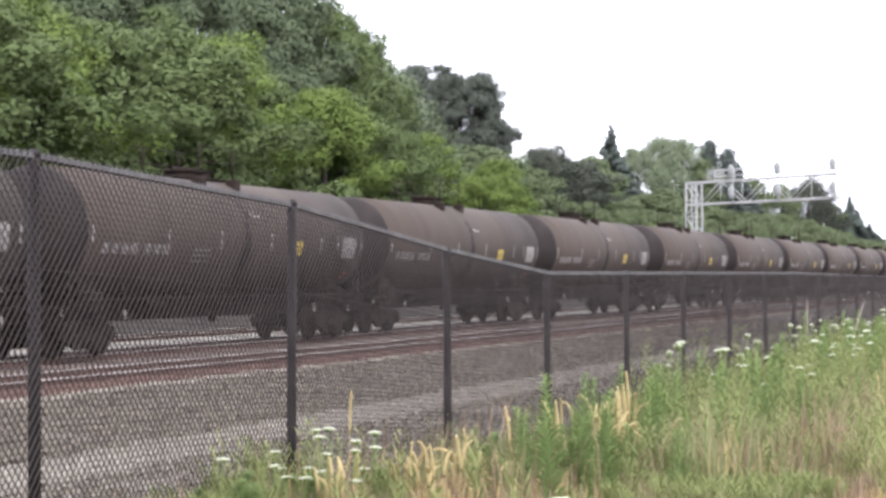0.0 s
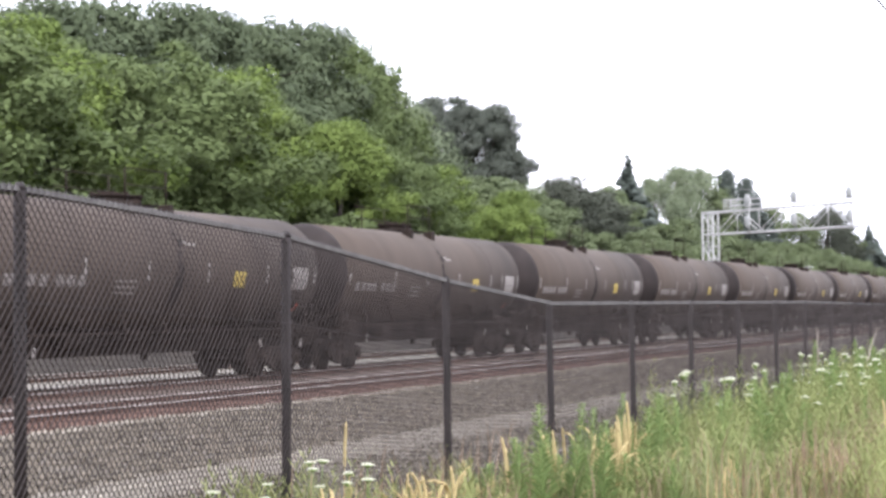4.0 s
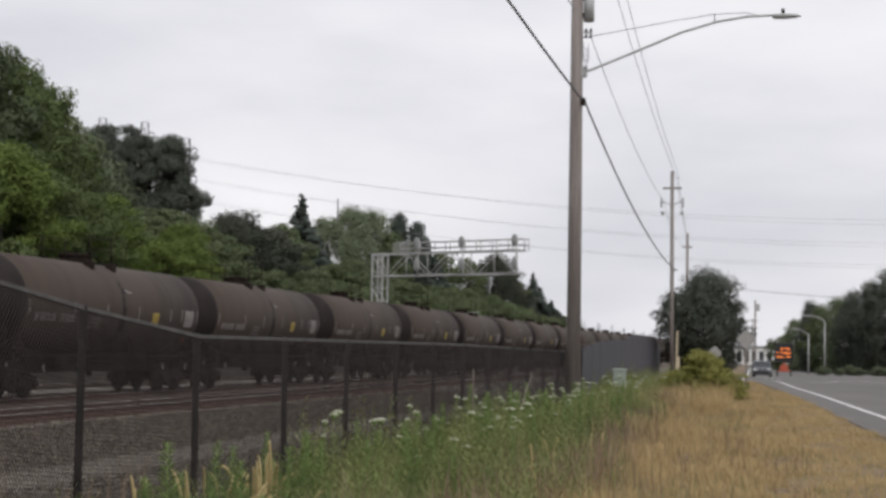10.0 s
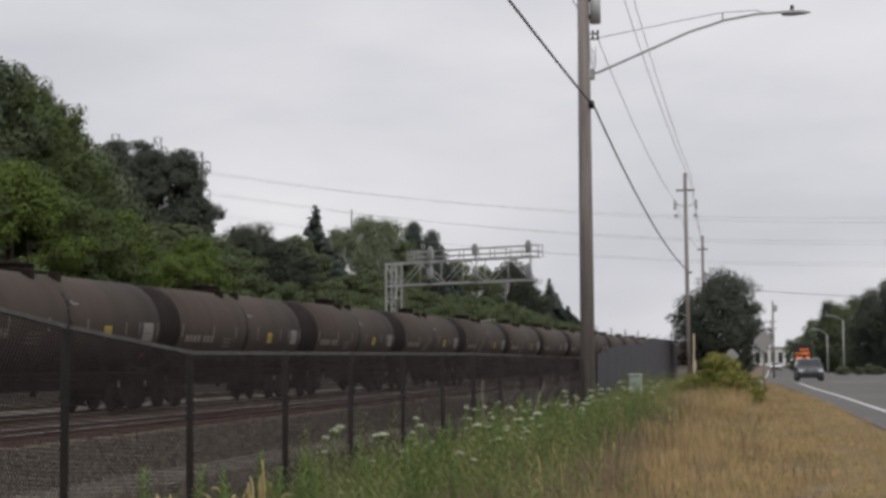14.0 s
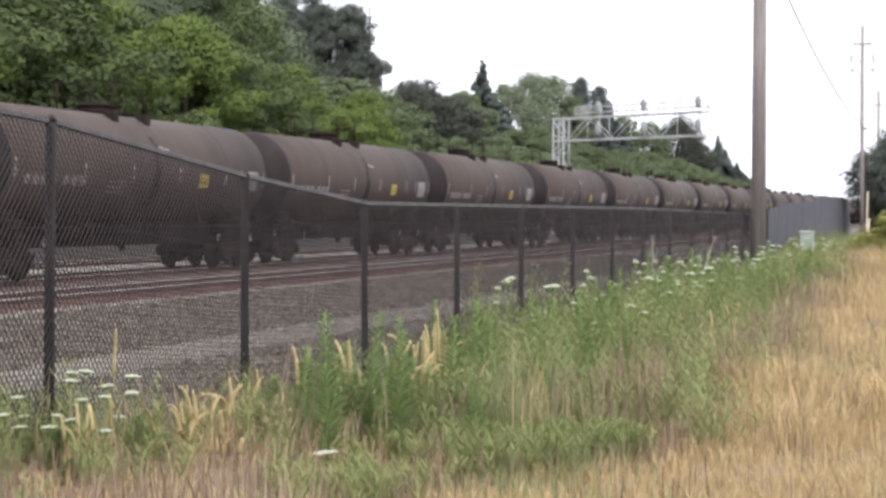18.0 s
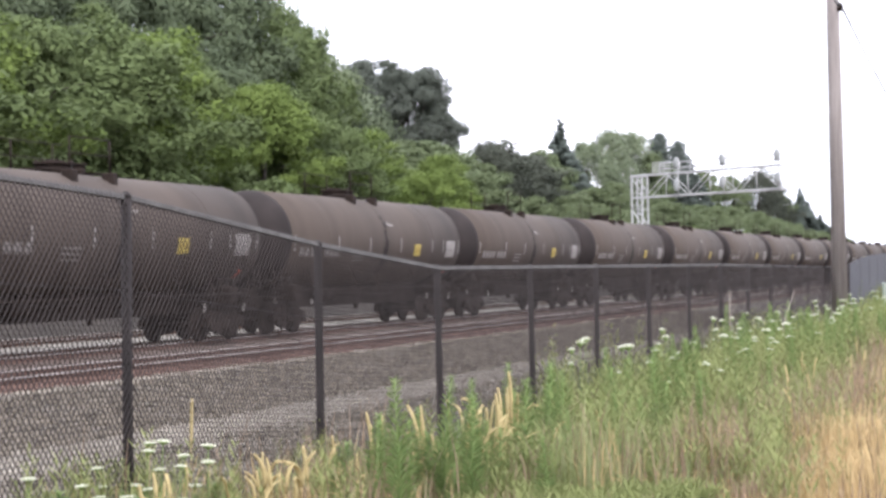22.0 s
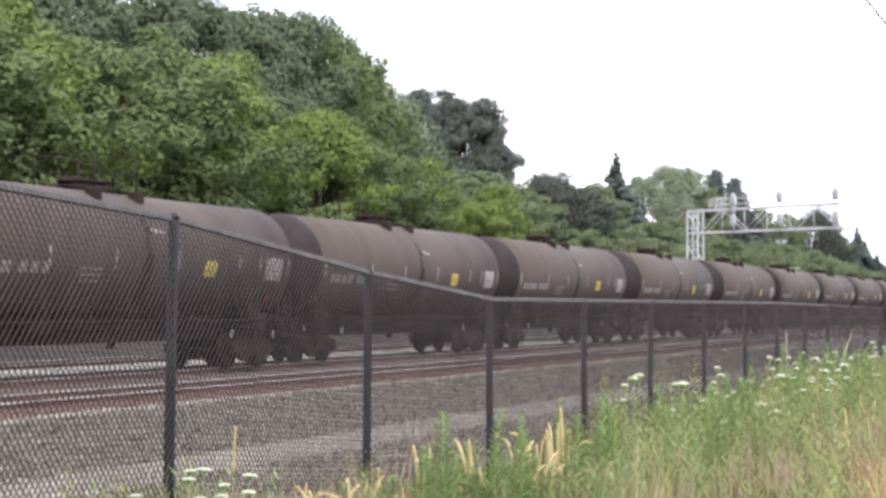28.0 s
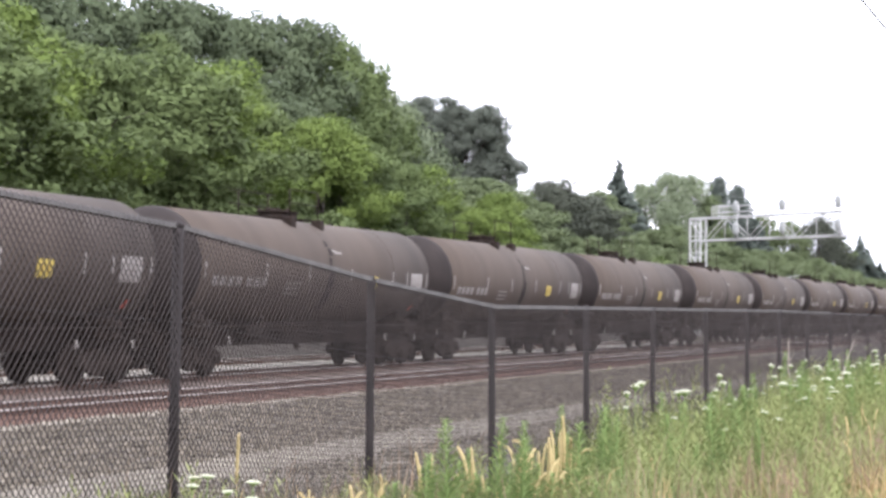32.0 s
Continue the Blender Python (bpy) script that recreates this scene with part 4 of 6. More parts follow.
M["leaf_dome"] = leaf_material("blackish_green_leaves", (0.054, 0.066, 0.052), (0.124, 0.142, 0.108))
# leaf_far is mid green with the haze of distance mixed into the colour
M["leaf_far"] = leaf_material("hazed_mid_green_leaves", (0.072, 0.098, 0.046), (0.172, 0.210, 0.098), 0.62, 0.1)
BRIGHT, MID = "bright green leafy tree on the bank", "mid-green leafy tree on the wooded bank"
TREES = {
    "bright": [broadleaf(11, "leaf_bright", BRIGHT, 10, 3.9, 0.10, 28000, 0.094, 24, fill=0.95), broadleaf(12, "leaf_bright", BRIGHT, 10, 4.2, 0.06, 28000, 0.094, 22, fill=0.95)],
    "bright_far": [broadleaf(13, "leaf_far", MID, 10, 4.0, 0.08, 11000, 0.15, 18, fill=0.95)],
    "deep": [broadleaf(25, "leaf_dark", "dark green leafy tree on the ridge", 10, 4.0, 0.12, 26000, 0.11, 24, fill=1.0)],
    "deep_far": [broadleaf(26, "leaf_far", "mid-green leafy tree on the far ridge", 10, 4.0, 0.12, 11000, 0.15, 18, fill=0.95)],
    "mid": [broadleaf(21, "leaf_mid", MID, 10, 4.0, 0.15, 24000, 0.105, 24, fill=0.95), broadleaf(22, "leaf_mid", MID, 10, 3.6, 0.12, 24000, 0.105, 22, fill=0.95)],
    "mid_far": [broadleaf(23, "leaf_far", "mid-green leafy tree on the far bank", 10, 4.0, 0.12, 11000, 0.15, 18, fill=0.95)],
    "dark": [broadleaf(31, "leaf_slate", "dark green round-headed tree on the ridge", 10, 4.6, 0.22, 16000, 0.12, 30, fill=0.9, belly=0.6)],
    "grey": [broadleaf(41, "leaf_grey", "pale grey-green leafy tree on the bank", 10, 4.2, 0.10, 15000, 0.12, 26, fill=1.0)],
    "solid": [broadleaf(32, "leaf_dome", "dark dense tree across the road", 10, 3.6, 0.05, 22000, 0.12, 40, fill=1.4, belly=0.9)],
    "column": [broadleaf(33, "leaf_fir", "dark rounded columnar tree on the ridge", 10, 1.5, -0.1, 16000, 0.11, 60, fill=1.5, belly=0.42)],
    "fir": [conifer(51, "dark pointed conifer on the ridge", 12, 2.4, 15000), conifer(52, "slim dark conifer on the ridge", 12, 2.0, 14000)],
    "shrub": [broadleaf(61, "leaf_bright", "low bright green shrub behind the tracks", 10, 5.6, 0.0, 3600, 0.36, 16, "shrub", 0.9),
              broadleaf(62, "leaf_mid", "low green shrub behind the tracks", 10, 6.0, 0.0, 3600, 0.36, 16, "shrub", 0.9)],
    "shrub_far": [broadleaf(63, "leaf_mid", "low green shrub behind the tracks", 10, 5.8, 0.0, 1600, 0.55, 14, "shrub", 0.9)],
}
used = set()


def plant(kind, x, y, height, wide=1.0, rng=random, sink=0.0):
    # past 112 m the far variants take over, trees there in the haze-paled green
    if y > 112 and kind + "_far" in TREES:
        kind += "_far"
    src = rng.choice(TREES[kind])
    full = 12.0 if kind == "fir" else 10.0
    s = height / full
    m = pose(x, y, land(x, y) - sink, 0, 0, rng.uniform(0, 360)) @ Matrix.Diagonal((s * wide, s * wide, s, 1))
    if src not in used:
        used.add(src)
        src.matrix_basis = m
        return src
    ob = copy_thing(src, m)
    ob.matrix_basis = m
    return ob


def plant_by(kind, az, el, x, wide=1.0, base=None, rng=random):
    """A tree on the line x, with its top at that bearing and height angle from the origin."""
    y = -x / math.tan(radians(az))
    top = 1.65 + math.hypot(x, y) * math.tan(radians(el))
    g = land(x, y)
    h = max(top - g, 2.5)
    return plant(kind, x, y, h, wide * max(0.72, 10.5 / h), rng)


def dome_tree(x, y, top):
    """A broad dark dome on several stems, thick above and open between the stems below."""
    rng = random.Random(77)
    g = land(x, y)
    h = top - g
    t = thing("dome_tree", "broad dark dome-shaped tree with gaps between its stems", "tree", pose(x, y, g), "trees of the wooded bank")
    bm = bmesh.new()
    rod(bm, (0, 0, -0.6), (0.1, 0, h * 0.3), 0.45, 10, 0.36)
    for k in range(9):
        a = k * 0.7
        mid = (math.cos(a) * 1.8, math.sin(a) * 1.8, h * 0.52)
        rod(bm, (0.1, 0, h * 0.28), mid, 0.26, 8, 0.17)
        rod(bm, mid, (math.cos(a) * 3.9, math.sin(a) * 3.6, h * 0.72), 0.17, 7, 0.06)
        rod(bm, mid, (math.cos(a) * 1.5, math.sin(a) * 1.5, h * 0.9), 0.16, 7, 0.05)
    part("trunk", bm, M["bark"], t)
    blobs = []
    wide, deep, foot = 6.4, 5.2, h - 10.8
    for i in range(66):
        # billows round the dome, each a cluster of smaller clumps
        k = (i + 0.5) / 66
        a = i * 2.39996 + rng.uniform(-0.3, 0.3)
        up = 0.02 + 0.90 * k ** 0.8
        out = math.sqrt(max(1 - up ** 3.6, 0.02)) * rng.uniform(0.84, 1.0)
        px, py = math.cos(a) * out * wide, math.sin(a) * out * deep
        rise = 10.6 * (1 - 0.18 * smooth(px, 0.4, wide))
        big = rng.uniform(0.9, 1.5)
        for j in range(9 if up > 0.2 else 6):
            d = Vector((rng.gauss(0, 1), rng.gauss(0, 1), rng.gauss(0.3, 0.7))).normalized() * big * rng.uniform(0.5, 1.0)
            blobs.append((px + d.x, py + d.y, foot + up * rise + d.z * 0.75, big * rng.uniform(0.36, 0.6)))
    for i in range(80):
        a, q, up = i * 2.39996, math.sqrt((i + 0.5) / 80) * 0.86, 0.16 + 0.7 * rng.random()
        px = math.cos(a) * q * wide
        blobs.append((px, math.sin(a) * q * deep, foot + up * 10.6 * (1 - 0.18 * smooth(px, 0.4, wide)), rng.uniform(0.8, 1.2)))
    ob = new("crown", leaf_mesh("crown", blobs, 100000, 0.12, M["leaf_dome"], 77, 0.85))
    ob.parent = t
    return t


def wooded_bank():
    rng = random.Random(5)
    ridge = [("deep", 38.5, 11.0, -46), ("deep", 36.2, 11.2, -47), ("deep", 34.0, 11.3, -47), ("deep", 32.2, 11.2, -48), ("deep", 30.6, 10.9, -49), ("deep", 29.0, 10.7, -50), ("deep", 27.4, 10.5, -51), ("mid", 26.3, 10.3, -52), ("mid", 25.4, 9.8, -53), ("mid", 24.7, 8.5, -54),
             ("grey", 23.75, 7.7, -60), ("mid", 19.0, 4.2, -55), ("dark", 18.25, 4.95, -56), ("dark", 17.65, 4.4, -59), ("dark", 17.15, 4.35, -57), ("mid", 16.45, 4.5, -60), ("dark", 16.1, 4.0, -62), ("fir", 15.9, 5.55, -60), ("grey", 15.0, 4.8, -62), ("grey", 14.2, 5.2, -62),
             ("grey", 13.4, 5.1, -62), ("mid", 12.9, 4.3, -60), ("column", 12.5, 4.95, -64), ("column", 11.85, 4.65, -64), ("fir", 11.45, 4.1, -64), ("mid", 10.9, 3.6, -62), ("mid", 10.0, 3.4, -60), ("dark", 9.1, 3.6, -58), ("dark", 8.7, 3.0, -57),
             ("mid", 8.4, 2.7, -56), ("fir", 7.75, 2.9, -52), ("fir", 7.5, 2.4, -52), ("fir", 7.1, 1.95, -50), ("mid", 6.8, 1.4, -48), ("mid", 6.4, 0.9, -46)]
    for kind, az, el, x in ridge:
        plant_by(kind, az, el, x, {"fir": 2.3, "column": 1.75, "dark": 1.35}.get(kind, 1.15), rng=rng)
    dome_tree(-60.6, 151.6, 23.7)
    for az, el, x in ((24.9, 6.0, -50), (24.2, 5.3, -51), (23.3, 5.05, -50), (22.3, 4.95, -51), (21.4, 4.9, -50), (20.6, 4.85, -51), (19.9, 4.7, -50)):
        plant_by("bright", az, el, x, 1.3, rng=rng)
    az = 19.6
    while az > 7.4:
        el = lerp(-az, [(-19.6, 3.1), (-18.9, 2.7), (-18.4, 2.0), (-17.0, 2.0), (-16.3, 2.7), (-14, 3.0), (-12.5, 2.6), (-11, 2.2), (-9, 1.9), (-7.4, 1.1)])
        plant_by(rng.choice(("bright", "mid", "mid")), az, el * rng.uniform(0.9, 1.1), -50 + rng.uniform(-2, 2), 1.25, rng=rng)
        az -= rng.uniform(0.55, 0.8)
    y = 18.0
    while y < 420:
        far = smooth(y, 250, 420)
        x = -34.2 + rng.uniform(-0.8, 0.8) + DRIFT * (y - 60)
        plant("shrub", x, y, rng.uniform(2.6, 4.6) * (1 - 0.4 * far), 0.8 * rng.uniform(0.8, 1.2), rng)
        y += rng.uniform(3.6, 5.2) * (1 + far)
    y = 20.0
    while y < 420:
        far, near = smooth(y, 240, 420), 1 - smooth(y, 78, 98)
        x = -40 + rng.uniform(-1.5, 1.5) + DRIFT * (y - 60)
        glade = 1 - 0.36 * smooth(y, 106, 118) * (1 - 0.5 * smooth(y, 170, 220))
        plant(rng.choice(("bright", "bright", "mid")), x, y, (rng.uniform(6.0, 7.8) + 3.2 * near) * (1 - 0.55 * far) * glade, rng.uniform(1.0, 1.3) * 1.05, rng)
        y += rng.uniform(4.6, 6.4) * (1 + far)
    y = 24.0
    while y < 400:
        far, near = smooth(y, 200, 400), 1 - smooth(y, 80, 100)
        x = -46 + rng.uniform(-2, 2) + DRIFT * (y - 60)
        plant(rng.choice(("mid", "deep", "mid", "bright")), x, y, (rng.uniform(6.5, 8.5) + 3.5 * near) * (1 - 0.6 * far) * (1 - 0.48 * smooth(y, 96, 112) * (1 - smooth(y, 190, 260))), rng.uniform(1.0, 1.25), rng)
        y += rng.uniform(6, 8.5) * (1 + far)


wooded_bank()


# ---- trees and shrubs by the road ----
def road_trees():
    rng = random.Random(8)
    t = broadleaf(71, "leaf_dome", "dark dense tree beside the road pole", 6.6, 2.75, 0.06, 52000, 0.07, 60, fill=1.25, belly=1.05)
    t.matrix_basis = pose(-2.72, 90, land(-2.72, 90) - 0.1) @ Matrix(((1.0, 0, 0.12, -0.36), (0, 1.05, 0, 0), (0, 0, 1.0, 0), (0, 0, 0, 1)))
    b = broadleaf(72, "leaf_broom", "yellow-green flowering broom bush in dry grass", 1.85, 1.05, 0.0, 22000, 0.032, 44, "broom_bush", 0.7, 0.55)
    tagged(b, category="bush")
    b["group"] = "bushes by the road"
    b.matrix_basis = pose(-1.75, 54, land(-1.75, 54) - 0.05) @ Matrix.Diagonal((1.5, 1.2, 0.94, 1))
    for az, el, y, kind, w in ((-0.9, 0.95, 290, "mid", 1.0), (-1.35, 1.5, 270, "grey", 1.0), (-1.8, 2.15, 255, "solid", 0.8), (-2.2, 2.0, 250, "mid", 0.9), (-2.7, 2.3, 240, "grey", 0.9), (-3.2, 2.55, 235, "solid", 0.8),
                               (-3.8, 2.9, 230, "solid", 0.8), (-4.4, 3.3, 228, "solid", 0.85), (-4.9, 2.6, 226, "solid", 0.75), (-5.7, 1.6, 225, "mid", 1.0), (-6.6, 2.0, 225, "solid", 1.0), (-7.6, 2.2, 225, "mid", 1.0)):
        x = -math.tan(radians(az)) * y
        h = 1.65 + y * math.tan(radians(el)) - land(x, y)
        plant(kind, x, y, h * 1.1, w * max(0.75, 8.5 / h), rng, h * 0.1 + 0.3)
    for i in range(16):
        plant("grey", 8.0 + 1.5 * i + rng.uniform(-0.5, 0.5), 206 + rng.uniform(-2, 2), rng.uniform(1.1, 1.9), rng.uniform(1.4, 2.4), rng, 0.15)


road_trees()


# ---- weeds and grass on the bank ----
def blades(name, spots, height, width, per, mat, seed, lean=0.35, label="", bend=0.3):
    rng = np.random.default_rng(seed)
    p = np.repeat(np.array(spots, float), per, axis=0)
    n = len(p)
    p[:, :2] += rng.normal(size=(n, 2)) * 0.07
    h = height * (0.55 + 0.6 * rng.random(n)) * p[:, 3]
    a = rng.random(n) * 6.283
    tip = np.stack([np.cos(a) * h * lean * rng.random(n), np.sin(a) * h * lean * rng.random(n), h], 1)
    side = np.stack([-np.sin(a), np.cos(a), np.zeros(n)], 1) * width
    base = p[:, :3]
    mid = base + tip * np.array([0.35, 0.35, 0.6])
    v = np.stack([base - side, base + side, mid + side * 0.8, mid - side * 0.8, base + tip * np.array([1, 1, 1 - bend * 0.2])], 1).reshape(-1, 3)
    k = np.arange(n) * 5
    f = [(i, i + 1, i + 2, i + 3) for i in k.tolist()] + [(i + 3, i + 2, i + 4) for i in k.tolist()]
    return tagged(new(name, sheet(name, v.tolist(), f, mat)), label, "grass", kind="stuff")


M["straw"] = material("dry_golden_grass", (0.34, 0.252, 0.125), (0.56, 0.425, 0.23), 0.35, 0.8, 0, 0, 4, island=0.22, through_light=0.3)
M["green_blade"] = material("green_grass_blades", (0.125, 0.145, 0.06), (0.33, 0.36, 0.185), 0.6, 0.7, 0, 0, 4, island=0.6, through_light=0.35)
M["weed"] = material("green_weed_leaves", (0.115, 0.140, 0.048), (0.318, 0.355, 0.15), 0.9, 0.8, 0, 0, 4, (1, 1, 1), (0.24, 0.185, 0.10), 0.10, island=0.3, through_light=0.4)
M["bright_weed"] = material("fresh_green_weed_leaves", (0.098, 0.148, 0.05), (0.275, 0.36, 0.14), 3, 0.7, 0, 0, 9, island=0.4, through_light=0.4)
M["dead_weed"] = material("dead_brown_weeds", (0.14, 0.098, 0.066), (0.29, 0.218, 0.152), 0.6, 0.9, 0, 0, 4, island=0.6)
M["umbel"] = material("white_flower_umbels", (0.40, 0.42, 0.30), (0.66, 0.67, 0.55), 20, 0.8, 0, 0, 90, through_light=0.25)
M["stem"] = material("green_flower_stems", (0.10, 0.16, 0.05), (0.20, 0.27, 0.09), 5, 0.8)
M["seed"] = material("golden_seed_heads", (0.37, 0.295, 0.135), (0.58, 0.485, 0.26), 20, 0.85, 0, 0.3, 90, shift=0.4, through_light=0.2)

for key in ("straw", "green_blade", "weed", "dead_weed", "umbel", "stem", "seed", "bright_weed"):
    matt(M[key])


def weediness(x, y):
    """1 in the green weeds along the fence, 0 in the dry grass towards the road."""
    edge = lerp(y, [(5, -3.2), (8, -2.95), (9, -2.6), (10, -2.4), (12, -2.1), (18, -2.05), (22, -2.2), (30, -2.7), (60, -3.3)])
    far = smooth(y, 12, 24)
    return 1 - smooth(x + (0.55 + 0.5 * far) * noise.noise(Vector((x * 0.8, y * 0.45, 9.0))), edge - 0.65 - 0.4 * far, edge + 0.55 + 0.5 * far)


def near_cap(x, y, z):
    """Only low growth on the trodden ground round the origin."""
    return 9.0 if y > 10.5 else max(0.6 if x < -3.3 and y > 7.8 else 0.25, 1.5 - 0.14 * math.hypot(x, y) - z)


def bank_cover():
    rng = random.Random(3)
    straw, green, weeds, dead = [], [], [], []
    for i in range(36000):
        y = 5.5 + 64.5 * rng.random() ** 1.35
        x = rng.uniform(FENCE_X - 0.25, road_left(y) - 0.05)
        if y < 7.8 and x < -3.8 and rng.random() < 0.3:
            continue
        w = weediness(x, y) * (0.55 + 0.45 * smooth(y + 0.8 * noise.noise(Vector((x, y, 7.0))), 7.6, 9.8))
        tall = 0.3 + 0.7 * smooth(road_left(y) - x, 0.8, 4.6)
        spot = (x, y, land(x, y) - 0.02, tall * (0.8 + 0.9 * noise.noise(Vector((x * 1.4, y * 0.7, 2.0)))))
        lean = smooth(x + 0.4 * (y - 9.9), -3.5, -2.7)
        if w > 0.5 and rng.random() > 0.2 + 0.8 * lean:
            if rng.random() < 0.2:
                straw.append((*spot[:3], spot[3] * 0.45))
            elif rng.random() < 0.1:
                dead.append((*spot[:3], spot[3] * 0.5))
            elif rng.random() < 0.07:
                weeds.append(spot)
            continue
        if rng.random() < w:
            if y > 9.6 or noise.noise(Vector((x * 1.1, y * 1.1, 61.0))) > 0.12:
                (weeds if rng.random() < 0.46 else green).append(spot)
            if rng.random() < 0.10:
                straw.append((*spot[:3], spot[3] * 1.15))
            if rng.random() < 0.03 + 0.85 * smooth(noise.noise(Vector((x * 0.7, y * 0.4, 21.0))), 0.0, 0.35):
                dead.append(spot)
        else:
            straw.append((*spot[:3], spot[3] * (0.75 + 0.5 * smooth(noise.noise(Vector((x * 0.35, y * 0.2, 51.0))), -0.3, 0.4))))
            if x < 0.8 and rng.random() < 0.03 + 0.45 * smooth(w, 0.0, 0.25):
                dead.append(spot)
            if rng.random() < 0.05 + 0.6 * smooth(noise.noise(Vector((x * 0.6, y * 0.3, 31.0))), 0.05, 0.45):
                green.append((*spot[:3], spot[3] * 0.6))
    for i in range(1400):
        # tall dry grass round the broom bush
        x, y = rng.uniform(-4.2, -0.8), rng.uniform(42, 64)
        straw.append((x, y, land(x, y) - 0.02, rng.uniform(1.2, 2.0)))
    for i in range(9000):
        y = 70 + 90 * rng.random()
        x = rng.uniform(FENCE_X + 0.2, road_left(y) - 0.05)
        straw.append((x, y, land(x, y) - 0.02, 0.25 + 0.7 * smooth(road_left(y) - x, 1.0, 5.0)))
    straw, green, dead = ([(x, y, z, min(s, near_cap(x, y, z) / 0.62)) for x, y, z, s in q] for q in (straw, green, dead))
    blades("dry_grass", straw, 0.42, 0.0042, 7, M["straw"], 1, 0.75, "dry golden grass on the roadside bank")
    blades("green_grass", green[::2], 0.6, 0.0045, 7, M["green_blade"], 2, 0.32, "tall green grass along the fence")
    blades("dead_stalks", dead, 0.72, 0.005, 5, M["dead_weed"], 4, 0.4, "dead brown stalks among the weeds")
    # leafy weeds: upright stems with short leaves
    r = np.random.default_rng(6)
    pts, faces = [], []
    stems = []
    for x, y, z, s in weeds[::4]:
        size = (0.45 + 0.75 * r.random() ** 1.3 + 0.55 * noise.noise(Vector((x * 0.9, y * 0.5, 41.0)))) * (0.55 + 0.45 * smooth(x + 0.42 * (y - 9), -3.2, -0.6)) * (1.1 - 0.4 * smooth(x, -3.4, -2.0))
        for j in range(r.integers(5, 13)):
            dx, dy = r.normal() * 0.13, r.normal() * 0.16
            stems.append((x + dx, y + dy, z, size * (1.08 - 1.6 * math.hypot(dx, dy)) * (0.8 + 0.3 * r.random()), 0.5 * dx, 0.5 * dy))
    for x, y, z, h, lx, ly in stems:
        h = min(max(h, 0.2), near_cap(x, y, z))
        n = 24
        for j in range(n):
            q = 0.1 + 0.9 * j / n
            a = j * 2.4 + r.random()
            ln = 0.12 * (1.15 - 0.75 * q) * (0.5 + 0.9 * r.random())
            c = np.array([x + lx * q, y + ly * q, z + h * q])
            d = np.array([math.cos(a), math.sin(a), 1.1])
            sd = np.array([-math.sin(a), math.cos(a), 0]) * 0.0075
            k = len(pts)
            pts += [c, c + d * ln * 0.5 + sd, c + d * ln, c + d * ln * 0.5 - sd]
            faces += [(k, k + 1, k + 2, k + 3)]
    tagged(new("green_weeds", sheet("green_weeds", pts, faces, M["weed"])), "dense leafy green weeds along the fence", "weeds", kind="stuff")


bank_cover()


def wild_carrot(seed):
    rng = random.Random(seed)
    t = thing("wild_carrot", "white-flowered wild carrot standing among the weeds", "flower", None, "wild carrots on the bank")
    bm = bmesh.new()
    bent(bm, [(0, 0, 0), (0.01, 0.0, 0.4), (0.03, 0.01, 0.78), (0.035, 0.01, 0.93)], 0.004, 5)
    part("stem", bm, M["stem"], t)
    # a shallow dome of many small floret clusters
    bm = bmesh.new()
    for j in range(78):
        q = math.sqrt((j + 0.5) / 78)
        a = j * 2.39996 + rng.uniform(-0.2, 0.2)
        c = Vector((0.035 + math.cos(a) * q * 0.058, 0.01 + math.sin(a) * q * 0.058, 0.984 - 0.018 * q * q + rng.uniform(-0.003, 0.003)))
        r = rng.uniform(0.0045, 0.0085)
        ring = [bm.verts.new(c + Vector((math.cos(k * 1.2566 + a) * r, math.sin(k * 1.2566 + a) * r, -0.002))) for k in range(5)]
        tip = bm.verts.new(c + Vector((0, 0, r * 0.7)))
        for k in range(5):
            bm.faces.new((ring[k], ring[(k + 1) % 5], tip))
        bm.faces.new(ring[::-1])
    part("umbel", bm, M["umbel"], t)
    pts, faces = [], []
    for j in range(40):
        q = 0.15 + 0.6 * j / 40
        a = j * 2.4 + rng.random()
        ln = rng.uniform(0.08, 0.2)
        c, d, s = Vector((0.03 * q, 0.01 * q, q)), Vector((math.cos(a), math.sin(a), 0.9)), Vector((-math.sin(a), math.cos(a), 0)) * 0.004
        k = len(pts)
        pts += [c, c + d * ln * 0.5 + s, c + d * ln, c + d * ln * 0.5 - s]
        faces += [(k, k + 1, k + 2, k + 3)]
    leaves = new("foliage", sheet("foliage", pts, faces, M["weed"]))
    leaves.parent = t
    tagged(leaves, kind="stuff")
    bm = bmesh.new()
    rod(bm, (0.035, 0.01, 0.925), (0.035, 0.01, 0.966), 0.004, 9, 0.05)
    part("umbel_base", bm, M["stem"], t)
    return t


